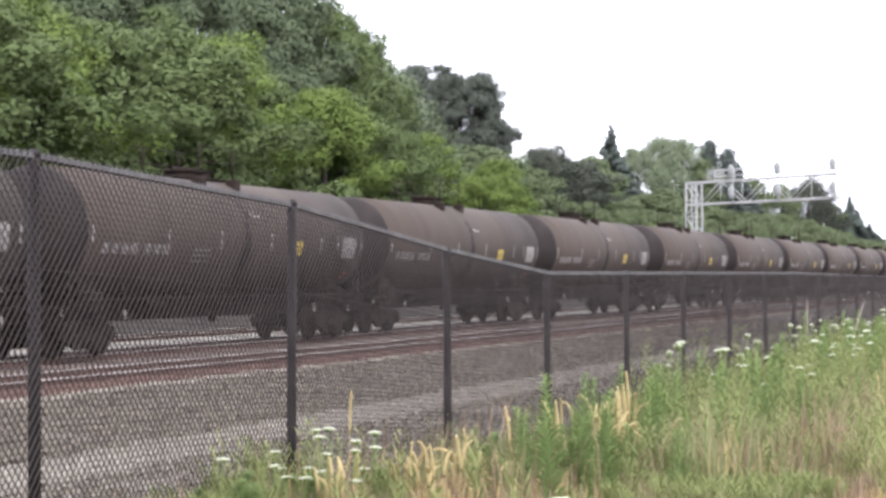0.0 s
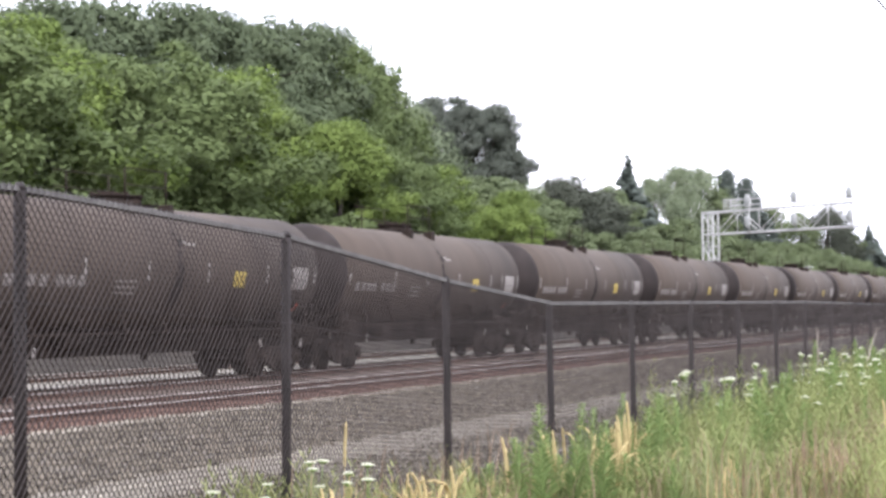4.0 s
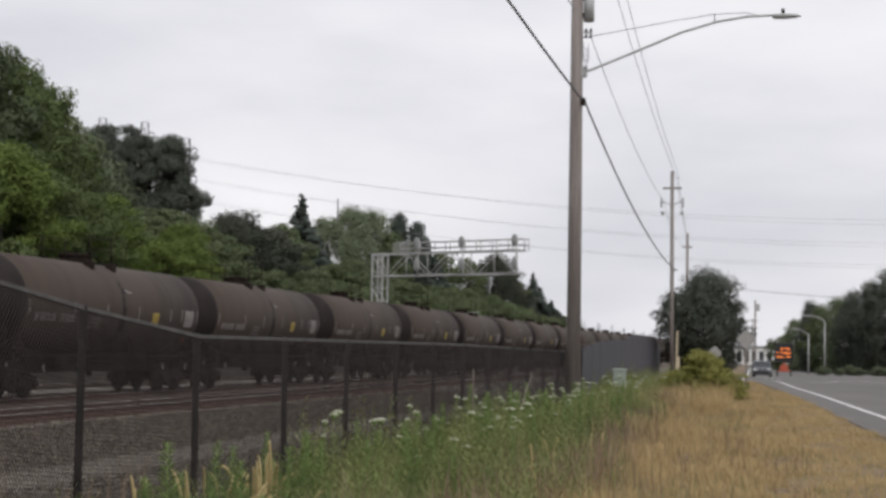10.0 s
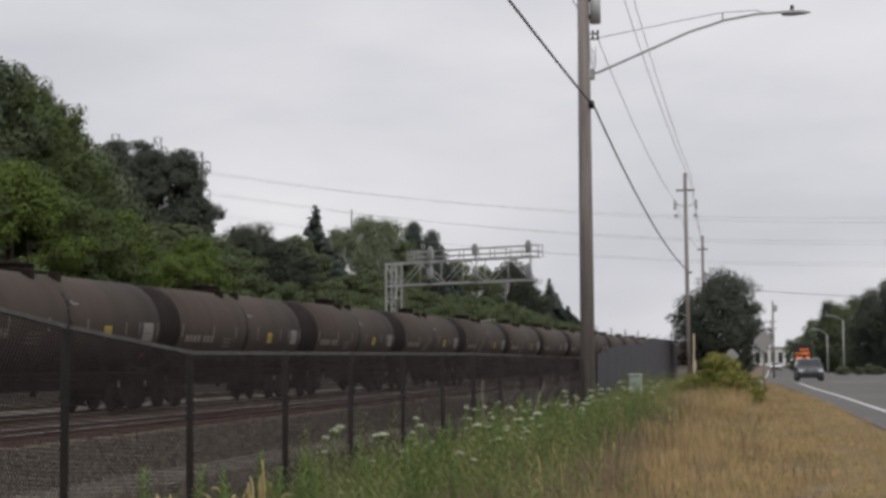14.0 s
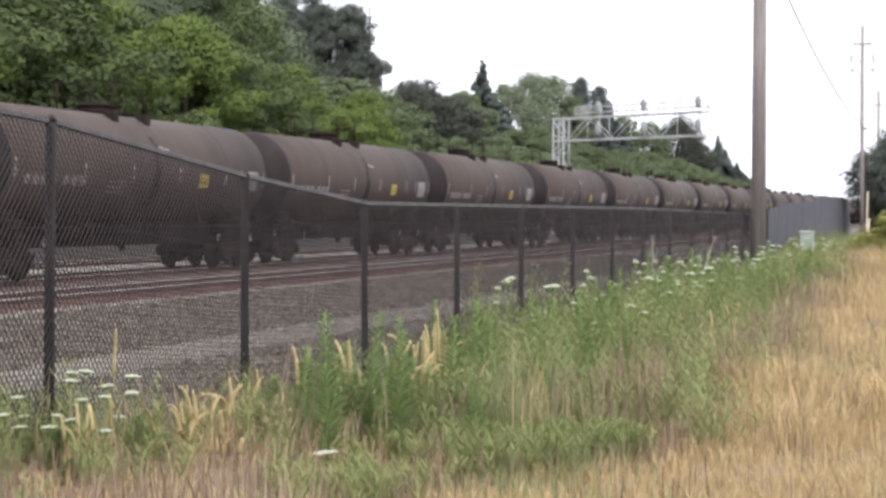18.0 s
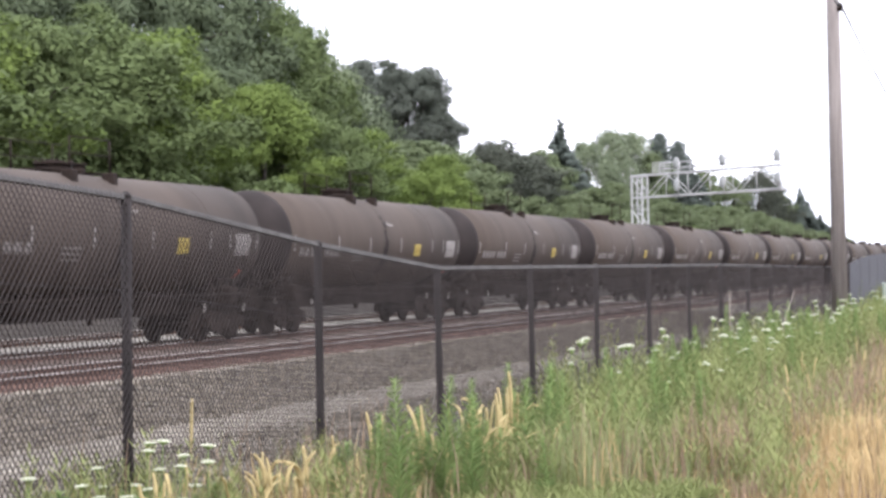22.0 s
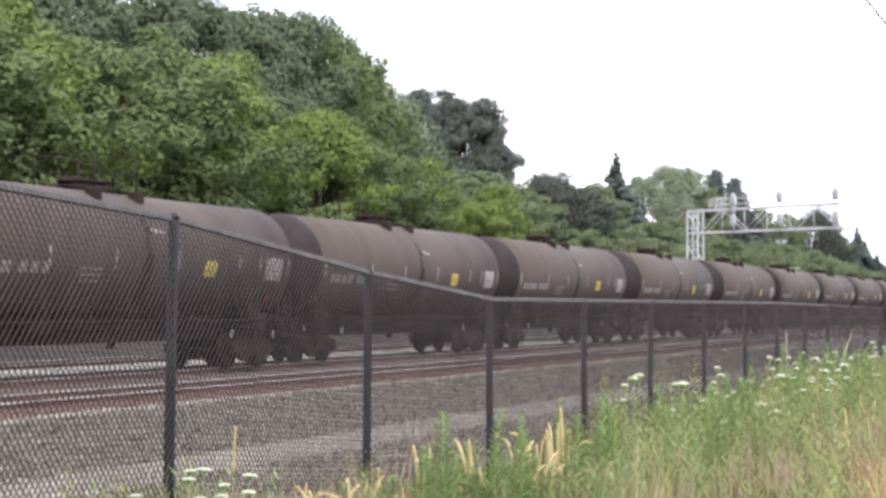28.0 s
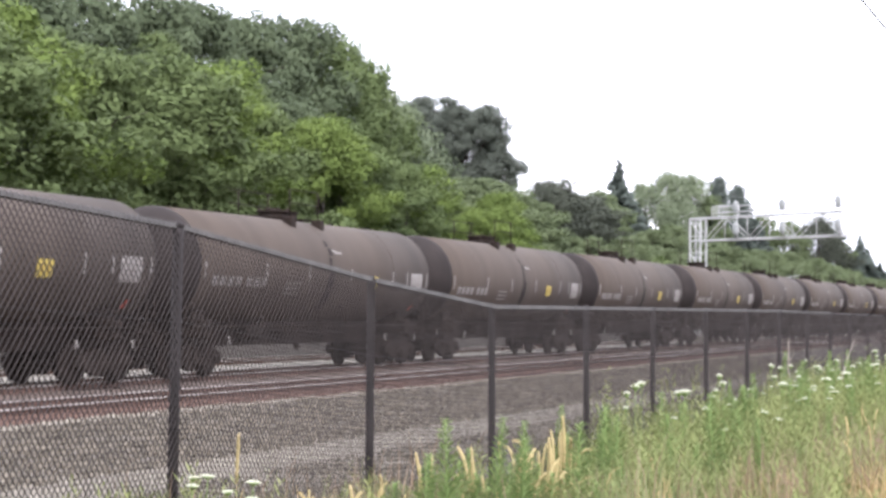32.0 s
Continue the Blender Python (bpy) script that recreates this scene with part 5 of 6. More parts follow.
def seed_grass(seed, curve):
    rng = random.Random(seed)
    t = thing("seed_grass", "tall golden grass stalk with a drooping seed head", "grass stalk", None, "golden seed grasses on the bank")
    bm = bmesh.new()
    bent(bm, [(0, 0, 0), (0.01, 0, 0.3), (0.02, 0, 0.52)], 0.0025, 5)
    part("stalk", bm, M["straw"], t)
    bm = bmesh.new()
    ks = [i / 8 for i in range(9)]
    pts = [(0.02 + curve * k * k * 0.17, 0, 0.50 + 0.39 * k - curve * 0.15 * k ** 3) for k in ks]
    tapered(bm, pts, [0.003 + 0.0085 * math.sin(math.pi * min(k * 0.85 + 0.1, 1)) ** 0.8 + rng.uniform(0, 0.002) for k in ks])
    for i in range(150):
        k = rng.random()
        c = Vector((0.02 + curve * k * k * 0.17, 0, 0.50 + 0.39 * k - curve * 0.15 * k ** 3))
        a = rng.uniform(0, 6.28)
        d = Vector((math.cos(a), math.sin(a), 1.3)) * rng.uniform(0.012, 0.026) * (1.15 - 0.6 * k)
        s = Vector((-math.sin(a), math.cos(a), 0)) * 0.0032
        bm.faces.new([bm.verts.new(p) for p in (c + s, c + d, c - s)])
    part("seed_head", bm, M["seed"], t)
    bm = bmesh.new()
    for a in (0.4, 2.6):
        rod(bm, (0.01, 0, 0.3), (0.01 + math.cos(a) * 0.12, math.sin(a) * 0.12, 0.46), 0.005, 3, 0.001)
    part("blade", bm, M["straw"], t)
    return t


def leafy_weed(seed):
    rng = random.Random(seed)
    t = thing("leafy_weed", "tall bright green leafy weed stalk on the bank", "weed", None, "leafy weed stalks")
    bm = bmesh.new()
    bent(bm, [(0, 0, 0), (0.01, 0.005, 0.5), (0.0, 0.01, 1.0)], 0.005, 5)
    part("stem", bm, M["stem"], t)
    pts, faces = [], []
    for j in range(150):
        q = 0.12 + 0.88 * j / 150
        a = j * 2.4 + rng.random()
        ln = 0.12 * (1.12 - 0.8 * q ** 2) * rng.uniform(0.7, 1.2)
        c = Vector((0.01 * math.sin(q * 3), 0.01 * q, q))
        d, s = Vector((math.cos(a), math.sin(a), 0.9)), Vector((-math.sin(a), math.cos(a), 0)) * 0.008
        k = len(pts)
        pts += [c, c + d * ln * 0.55 + s, c + d * ln - Vector((0, 0, ln * 0.25)), c + d * ln * 0.55 - s]
        faces += [(k, k + 1, k + 2), (k, k + 2, k + 3)]
    ob = new("leaves", sheet("leaves", pts, faces, M["bright_weed"]))
    ob.parent = t
    tagged(ob, kind="stuff")
    return t


def flowers():
    rng = random.Random(12)
    src = [wild_carrot(1), wild_carrot(2)]
    first = set()
    grass = [seed_grass(3, 0.15), seed_grass(4, 0.5), seed_grass(5, 1.0)]

    def put(pool, x, y, top, size=1.0):
        s = rng.choice(pool)
        z = land(x, y) - 0.02
        full = 0.985 if pool is src else (1.0 if "leafy" in s.name else 0.88)
        m = pose(x, y, z, rng.uniform(-5, 5), rng.uniform(-5, 5), rng.uniform(0, 360)) @ Matrix.Diagonal((size, size, (top - z) / full, 1))
        if s not in first:
            first.add(s)
            s.matrix_basis = m
        else:
            copy_thing(s, m).matrix_basis = m

    put(src, -3.96, 16.65, 0.92, 1.2)
    put(src, -3.15, 7.9, 0.385, 1.2)
    for i in range(170):
        y = 16.5 + 40 * rng.random() ** 1.3
        x = rng.uniform(-5.0, -3.0) + 0.006 * (y - 17)
        put(src, x, y, rng.uniform(0.5, 1.0) + 0.1 * smooth(y, 25, 45), rng.uniform(0.45, 1.15))
    for i in range(18):
        put(src, rng.uniform(-5.3, -4.5), rng.uniform(7.2, 8.9), rng.uniform(0.36, 0.7), rng.uniform(0.5, 0.85))
    for x, y, top in ((-4.3, 8.6, 0.6), (-4.25, 8.75, 0.5), (-4.3, 9.15, 0.55), (-4.2, 9.55, 0.34), (-4.35, 9.75, 0.32), (-4.3, 10.4, 0.66), (-4.3, 11.05, 0.4),
                      (-4.0, 11.4, 0.67), (-3.95, 11.67, 0.58), (-4.05, 11.94, 0.56), (-4.0, 12.14, 0.66), (-4.0, 12.5, 0.81), (-3.9, 12.4, 0.4), (-4.1, 11.0, 0.45), (-4.0, 10.55, 0.75)):
        put(grass, x, y, top + 0.08, rng.uniform(0.95, 1.25))
        for k in range(rng.randint(2, 4)):
            put(grass, x + rng.gauss(0, 0.07), y + rng.gauss(0, 0.12), top + 0.08 - rng.uniform(0.0, 0.18), rng.uniform(0.8, 1.1))
    put(grass[1:2], -5.2, 9.3, 0.95, 0.85)
    for x, y, top, n in ((-4.72, 8.25, 0.62, 9), (-4.82, 9.7, 0.5, 6), (-5.1, 11.3, 0.5, 4), (-4.5, 10.2, 0.45, 4), (-4.4, 9.0, 0.36, 5), (-4.1, 8.8, 0.3, 5), (-5.0, 14.3, 0.62, 4), (-4.35, 13.3, 0.8, 7)):
        for k in range(n):
            put(grass[:2] if y < 11 else grass, x + rng.gauss(0, 0.07), y + rng.gauss(0, 0.1), top * rng.uniform(0.7, 1.0), rng.uniform(0.8, 1.15))
    for i in range(9):
        put(grass, rng.uniform(-3.9, -3.2), rng.uniform(9.5, 16), rng.uniform(0.35, 0.75), rng.uniform(0.7, 1.0))
    for i in range(40):
        put(grass[:2], rng.uniform(-2.9, -1.6), rng.uniform(15, 40), rng.uniform(0.55, 0.85), rng.uniform(0.6, 0.9))
    weed = [leafy_weed(1), leafy_weed(2)]
    for i in range(16):
        put(weed, rng.uniform(-5.5, -4.6), rng.uniform(7.0, 9.2), rng.uniform(0.28, 0.5), rng.uniform(0.9, 1.5))
    put(weed, -3.6, 9.0, 1.05, 1.0)
    put(weed, -3.92, 9.36, 0.76, 1.0)
    for i in range(110):
        y = 9.6 + 26 * rng.random() ** 1.4
        x = rng.uniform(-4.6, -2.6)
        put(weed, x, y, rng.uniform(0.45, 0.95) + 0.12 * smooth(y, 15, 25) + 0.12 * (rng.random() < 0.15), rng.uniform(0.7, 1.35))


flowers()


def dry_stalk(x, y, dx, dy, top, twigs):
    """A tall dead stem left from last year, with a few bare twigs."""
    rng = random.Random(int(y * 10))
    z = land(x, y)
    t = thing("dry_stalk", "tall pale dead weed stalk by the fence", "dry stalk", pose(x, y, z), "dead stalks by the fence")
    h = top - z
    bm = bmesh.new()
    pts = [(dx * k * k, dy * k * k, h * k - 0.04) for k in (0, 0.25, 0.5, 0.75, 1.0)]
    tapered(bm, pts, [0.012, 0.011, 0.010, 0.008, 0.004])
    part("stem", bm, M["dry_stem"], t)
    for i in range(twigs):
        k = rng.uniform(0.35, 0.95)
        a = rng.uniform(0, 6.28)
        c = Vector((dx * k * k, dy * k * k, h * k - 0.04))
        bm = bmesh.new()
        rod(bm, c, c + Vector((math.cos(a) * 0.08, math.sin(a) * 0.08, rng.uniform(0.08, 0.2))), 0.006, 5, 0.002)
        part("twig", bm, M["dry_stem"], t)


M["dry_stem"] = material("bleached_dead_stem", (0.24, 0.205, 0.165), (0.38, 0.335, 0.28), 4, 0.8, 0, 0.2, 30)
dry_stalk(-4.6, 25.8, 0.02, -0.12, 1.4, 3)
dry_stalk(-4.6, 30.7, 0.1, 1.6, 1.3, 4)


def dried_flowers():
    """Small pale flower heads low in the dry grass."""
    rng = random.Random(33)
    verts, faces = [], []
    for i in range(110):
        x, y = rng.gauss(-0.55, 0.42), rng.gauss(9.4, 0.9)
        z = land(x, y) + rng.uniform(0.12, 0.3)
        r = rng.uniform(0.004, 0.009)
        k = len(verts)
        verts += [(x + math.cos(a) * r, y + math.sin(a) * r, z) for a in (0, 1.05, 2.09, 3.14, 4.19, 5.24)] + [(x, y, z + r * 0.6), (x, y, z - r), (x + 0.002, y, land(x, y)), (x - 0.002, y, land(x, y))]
        faces += [(k + j, k + (j + 1) % 6, k + 6) for j in range(6)] + [(k + (j + 1) % 6, k + j, k + 7) for j in range(6)] + [(k + 7, k + 8, k + 9)]
    tagged(new("dried_flowers", sheet("dried_flowers", verts, faces, M["seed"])), "small pale dried flowers in the dry grass", "flowers", kind="stuff")


dried_flowers()


# ---- ballast stones that show singly ----
def stones(name, count, x0, x1, y0, y1, size, mat, label, seed):
    rng = np.random.default_rng(seed)
    t = np.array([(1, 1, 1), (-1, -1, 1), (-1, 1, -1), (1, -1, -1), (0.2, 0.1, 1.5)]) * 0.6
    tri = [(0, 2, 4), (2, 1, 4), (1, 0, 4), (0, 3, 2), (0, 1, 3), (1, 2, 3)]
    pts, faces = [], []
    for i in range(count):
        y = y0 + (y1 - y0) * rng.random() ** 1.5
        x = (rng.uniform(x0, x1) if size != 0.03 or x1 > -9 else rng.normal((x0 + x1) / 2, 0.55)) + DRIFT * (y - 60)
        q = rng.normal(size=(3, 3))
        m, _ = np.linalg.qr(q)
        c = np.array([x, y, land(x, y) + size * 0.15])
        k = len(pts)
        pts += (c + (t * size * rng.uniform(0.5, 1.15) * np.array([1, 1, 0.75])) @ m.T).tolist()
        faces += [(a + k, b + k, d + k) for a, b, d in tri]
    return tagged(new(name, sheet(name, pts, faces, mat)), label, "gravel", kind="stuff")


M["stone"] = material("ballast_stone", (0.027, 0.0226, 0.017), (0.198, 0.169, 0.130), 2.0, 0.9, 0, 0, 9, island=0.75)
M["rust_stone"] = material("rust_stained_stone", (0.048, 0.025, 0.019), (0.148, 0.086, 0.066), 2.0, 0.9, 0, 0, 9, island=0.7)
M["pale_stone"] = material("pale_gravel_stone", (0.155, 0.139, 0.114), (0.365, 0.333, 0.278), 2.0, 0.9, 0, 0, 9, island=0.7)
stones("ballast_stones", 42000, -15.8, -10.9, 10, 75, 0.05, M["stone"], "loose grey ballast stones", 1)
stones("yard_gravel", 16000, -9.4, -5.9, 6, 45, 0.04, M["stone"], "loose gravel in the yard behind the fence", 2)
stones("pale_gravel_stones", 9000, -10.9, -9.2, 8, 60, 0.03, M["pale_stone"], "pale gravel of the service path", 3)
stones("ballast_edge_stones", 7000, -15.85, -15.5, 18, 110, 0.05, M["pale_stone"], "dusty pale stones along the ballast edge", 5)
stones("rusty_ballast_stones", 18000, -17.0, -15.8, 20, 110, 0.045, M["rust_stone"], "rust-stained ballast stones beside the rail", 4)


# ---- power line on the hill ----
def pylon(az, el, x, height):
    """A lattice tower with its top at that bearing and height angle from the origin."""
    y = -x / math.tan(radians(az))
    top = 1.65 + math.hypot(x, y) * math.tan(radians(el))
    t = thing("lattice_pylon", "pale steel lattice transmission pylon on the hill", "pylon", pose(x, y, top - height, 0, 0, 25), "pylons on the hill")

    def at(k, sx, sy):
        w = 2.9 + (0.85 - 2.9) * min(k / 0.72, 1.0)
        return (sx * w, sy * w, height * k)
    for sx in (-1, 1):
        for sy in (-1, 1):
            bm = bmesh.new()
            rod(bm, at(0, sx, sy), at(0.72, sx, sy), 0.13, 5)
            rod(bm, at(0.72, sx, sy), at(1, sx, sy), 0.1, 5)
            part("leg", bm, M["tower"], t)
    for i in range(11):
        a, b = i / 11, (i + 1) / 11
        bm = bmesh.new()
        for sy in (-1, 1):
            rod(bm, at(a, -1, sy), at(b, 1, sy), 0.07, 4)
            rod(bm, at(a, 1, sy), at(b, -1, sy), 0.07, 4)
            rod(bm, at(a, sy, -1), at(b, sy, 1), 0.06, 4)
            rod(bm, at(b, -1, sy), at(b, 1, sy), 0.06, 4)
        part("lattice_bay", bm, M["tower"], t)
    for z in (0.945, 0.79, 0.64):
        bm = bmesh.new()
        for s in (-1, 1):
            for q in (-0.6, 0.6):
                rod(bm, (s * 0.8, q, height * z), (s * 2.3, 0, height * z), 0.09, 5)
            rod(bm, (s * 0.8, 0, height * z + 0.9), (s * 2.3, 0, height * z), 0.07, 4)
            rod(bm, (s * 2.3, 0, height * z), (s * 2.3, 0, height * z - 2.0), 0.1, 5)
        part("crossarm", bm, M["tower"], t)
    return Vector((x, y, top))


M["tower"] = material("dull_tower_steel", (0.15, 0.15, 0.155), (0.24, 0.24, 0.246), 2, 0.6, 0.2, 0.0, 30)
tops = [pylon(20.0, 7.28, -104, 33), pylon(22.81, 7.85, -150, 46), pylon(21.37, 7.78, -150, 48)]
for i, (z, zr) in enumerate(((-1, 27.5), (-1.2, 26.5), (-4.8, 24.0), (-5, 23.2), (-8.6, 20.5), (-8.8, 19.8))):
    a = tops[0] + Vector((2.0 if i % 2 else -2.0, 0, z - 2.4))
    cable(tuple(a), (150.0, 330.0 + 8 * i, zr + 12), 11.0, 0.022, "distant transmission line crossing the sky", "transmission_line", "wire")

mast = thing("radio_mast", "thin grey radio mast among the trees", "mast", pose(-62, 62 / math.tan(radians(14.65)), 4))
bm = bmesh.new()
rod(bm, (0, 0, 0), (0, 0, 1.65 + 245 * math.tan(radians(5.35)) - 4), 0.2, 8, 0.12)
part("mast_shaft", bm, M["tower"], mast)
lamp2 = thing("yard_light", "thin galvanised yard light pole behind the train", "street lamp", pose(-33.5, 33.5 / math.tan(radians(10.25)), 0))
bm = bmesh.new()
rod(bm, (0, 0, 0), (0, 0, 6.3), 0.09, 8, 0.06)
part("pole_shaft", bm, M["galv"], lamp2)
bm = bmesh.new()
rod(bm, (0, 0, 6.25), (1.5, 0, 6.4), 0.04, 6)
part("lamp_arm", bm, M["galv"], lamp2)
bm = bmesh.new()
box(bm, 1.4, 2.0, -0.12, 0.12, 6.33, 6.45, 0.03)
part("lamp_head", bm, M["galv"], lamp2)


# ---- things on the bank by the road ----
M["pale_green"] = material("pale_green_cabinet_paint", (0.26, 0.31, 0.27), (0.36, 0.41, 0.36), 3, 0.5, 0, 0, 40, (1, 1, 1), (0.3, 0.28, 0.22), 0.1)
M["sign_back"] = material("bare_sign_aluminium", (0.25, 0.25, 0.245), (0.38, 0.375, 0.36), 2, 0.5, 0.4, 0, 30, (1, 1, 1), (0.3, 0.26, 0.2), 0.12)
M["lath"] = material("unpainted_lath", (0.42, 0.36, 0.25), (0.6, 0.52, 0.38), 4, 0.9)
M["fabric"] = material("dark_privacy_fabric", (0.044, 0.043, 0.052), (0.074, 0.074, 0.086), 2, 0.9, 0, 0.2, 30)


def cabinet():
    x, y = -4.62, 55.05
    c = thing("utility_cabinet", "pale green utility cabinet in the grass by the fence", "cabinet", pose(x, y, land(x, y)))
    bm = bmesh.new()
    box(bm, -0.21, 0.21, -0.2, 0.2, -0.1, 1.22, 0.02)
    part("cabinet_body", bm, M["pale_green"], c)
    bm = bmesh.new()
    box(bm, -0.24, 0.24, -0.23, 0.23, 1.22, 1.3, 0.03)
    part("cabinet_lid", bm, M["pale_green"], c)
    bm = bmesh.new()
    box(bm, -0.15, 0.15, -0.212, -0.203, 0.3, 1.1, 0.003)
    part("cabinet_door", bm, M["pale_green"], c)


cabinet()


def warning_sign(x, y, mid, size, label):
    z = land(x, y)
    s = thing("warning_sign", label, "road sign", pose(x, y, z, 0, 0, 4), "diamond signs by the road")
    bm = bmesh.new()
    box(bm, -0.05, 0.05, -0.05, 0.05, -0.3, mid - z + size * 0.6, 0.01)
    part("sign_post", bm, M["wood_pole"], s)
    bm = bmesh.new()
    h = size * 0.7071
    ring = [(0, -h), (h, 0), (0, h), (-h, 0)]
    a = [bm.verts.new((p, -0.075, q + mid - z)) for p, q in ring]
    b = [bm.verts.new((p, -0.06, q + mid - z)) for p, q in ring]
    bm.faces.new(a)
    bm.faces.new(b[::-1])
    for i in range(4):
        bm.faces.new((a[i], b[i], b[(i + 1) % 4], a[(i + 1) % 4]))
    bmesh.ops.bevel(bm, geom=[e for e in bm.edges if abs(e.verts[0].co.y - e.verts[1].co.y) > 0.01], offset=0.05, segments=2, affect="EDGES")
    part("sign_plate", bm, M["sign_back"], s, "bare grey back of a diamond plate")


warning_sign(-0.55, 76.0, 2.5, 0.68, "back of a diamond road sign on a post")
warning_sign(-1.62, 62.0, 1.8, 0.42, "low diamond sign behind the broom bush")
for x, y, h in ((-4.12, 84.0, 2.9), (-2.9, 60.0, 1.4)):
    t = thing("marker_lath", "upright pale wooden marker lath in the grass", "marker post", pose(x, y, land(x, y), 0, 1.2, 0), "marker laths")
    bm = bmesh.new()
    box(bm, -0.045, 0.045, -0.01, 0.01, -0.2, h, 0.003)
    part("lath", bm, M["lath"], t)

screen = thing("privacy_screen", "dark privacy fabric fixed to the far fence", "fence screen")
for a, b in zip(POSTS[:-1], POSTS[1:]):
    if a > 50.0:
        bm = bmesh.new()
        x = FENCE_X + 0.075
        lo, hi = [], []
        for y in (a + 0.03, b - 0.03):
            for d in (0, -0.012):
                lo.append(bm.verts.new((x + d, y, fence_ground(y) - 0.05)))
                hi.append(bm.verts.new((x + d, y, fence_top(y) + 0.02)))
        for q in ((lo[0], lo[2], hi[2], hi[0]), (lo[3], lo[1], hi[1], hi[3]), (lo[1], lo[0], hi[0], hi[1]), (lo[2], lo[3], hi[3], hi[2]), (hi[0], hi[2], hi[3], hi[1])):
            bm.faces.new(q)
        part("screen_panel", bm, M["fabric"], screen)


# ---- street lamps, message sign and buildings down the road ----
def street_lamp(x, y, h, arm, label):
    t = thing("street_lamp", label, "street lamp", pose(x, y, 0.26 - dip(y)), "street lamps down the road")
    bm = bmesh.new()
    rod(bm, (0, 0, -0.2), (0, 0, h), 0.11, 10, 0.07)
    part("lamp_pole", bm, M["galv"], t)
    bm = bmesh.new()
    bent(bm, [(0, 0, h - 0.15), (arm * 0.4, 0, h + 0.35), (arm * 0.8, 0, h + 0.55), (arm, 0, h + 0.6)], 0.05, 6)
    part("lamp_arm", bm, M["galv"], t)
    bm = bmesh.new()
    box(bm, arm - 0.55, arm + 0.15, -0.15, 0.15, h + 0.52, h + 0.68, 0.05)
    part("lamp_head", bm, M["grey_paint"], t)
    return t


s1 = street_lamp(15.6, 188, 10.7, -2.3, "tall galvanised street lamp with a blue banner")
M["blue"] = material("faded_blue_sign", (0.05, 0.09, 0.2), (0.09, 0.14, 0.28), 4, 0.6)
bm = bmesh.new()
box(bm, -0.44, 0.44, -0.15, -0.12, 2.6, 3.9, 0.01)
part("banner", bm, M["blue"], s1, "faded blue pole banner")
street_lamp(8.4, 214, 6.9, -1.7, "distant galvanised street lamp by the trees")
street_lamp(6.45, 216, 5.2, -1.5, "distant galvanised street lamp by the trees")
p4 = utility_pole("utility_pole", -0.25, 170.0, 7.6, "distant utility pole beyond the diamond sign", (0, 0), 0.12)
bm = bmesh.new()
box(bm, 0.1, 0.45, -0.15, 0.15, 6.5, 7.2, 0.05)
part("transformer", bm, M["grey_paint"], p4)
p5 = utility_pole("utility_pole", -0.9, 330.0, 9.5, "distant utility pole with crossarms", (0, 0), 0.14)
for z in (7.6, 9.0):
    bm = bmesh.new()
    box(bm, -1.2, 1.2, -0.06, 0.06, z, z + 0.15, 0.02)
    part("crossarm", bm, M["wood_pole"], p5)
cable((P3[0], P3[1], 7.7), (60, 190, 8.4), 1.2, 0.02, "black service wire over the road", "service_wire", "cable")

M["board"] = material("matt_black_sign_board", (0.012, 0.012, 0.012), (0.03, 0.03, 0.03), 4, 0.7)
M["amber"] = glow("amber_sign_lamps", (1.0, 0.23, 0.03), 2.2)
M["trailer"] = material("faded_orange_red_paint", (0.30, 0.06, 0.03), (0.45, 0.10, 0.05), 4, 0.6)


def message_sign():
    x, y = 2.95, 190.0
    t = thing("message_sign", "trailer-mounted message board with glowing amber bars", "road sign", pose(x, y, 0.285 - dip(y)) @ Matrix.Diagonal((0.78, 0.78, 1.12, 1)))
    bm = bmesh.new()
    box(bm, -1.3, 1.3, -0.12, 0.12, 1.4, 3.3, 0.03)
    board = part("sign_board", bm, M["board"], t)
    rng = random.Random(2)
    for z in (2.72, 2.3, 1.88):
        for k in range(7):
            if rng.random() < 0.88:
                bm = bmesh.new()
                u = -1.02 + 0.3 * k
                box(bm, u, u + rng.uniform(0.1, 0.19), -0.145, -0.125, z - rng.uniform(0.0, 0.08), z + rng.uniform(0.02, 0.08))
                part("amber_bar", bm, M["amber"], board, "glowing amber bar of unreadable text")
    bm = bmesh.new()
    rod(bm, (0, 0, 0.5), (0, 0, 1.6), 0.09, 8)
    part("sign_mast", bm, M["trailer"], t)
    bm = bmesh.new()
    box(bm, -0.85, 0.85, -1.3, 1.0, 0.42, 0.56, 0.02)
    box(bm, -0.06, 0.06, -2.4, -1.25, 0.42, 0.5)
    part("trailer_frame", bm, M["trailer"], t)
    bm = bmesh.new()
    box(bm, -0.55, 0.55, -0.7, 0.5, 0.56, 1.05, 0.04)
    part("battery_box", bm, M["trailer"], t)
    for s in (-1, 1):
        bm = bmesh.new()
        lathe(bm, [(s * 0.86, 0.12), (s * 0.86, 0.30), (s * 0.9, 0.33), (s * 1.02, 0.33), (s * 1.06, 0.30), (s * 1.06, 0.12)], 18, "x")
        bmesh.ops.translate(bm, verts=bm.verts, vec=(0, -0.1, 0.33))
        part("trailer_wheel", bm, M["cable"], t)


message_sign()
M["pale_wall"] = material("pale_painted_wall", (0.6, 0.6, 0.58), (0.75, 0.75, 0.73), 0.3, 0.8)
M["window"] = material("dark_window_glass", (0.03, 0.035, 0.04), (0.06, 0.065, 0.07), 1, 0.15)


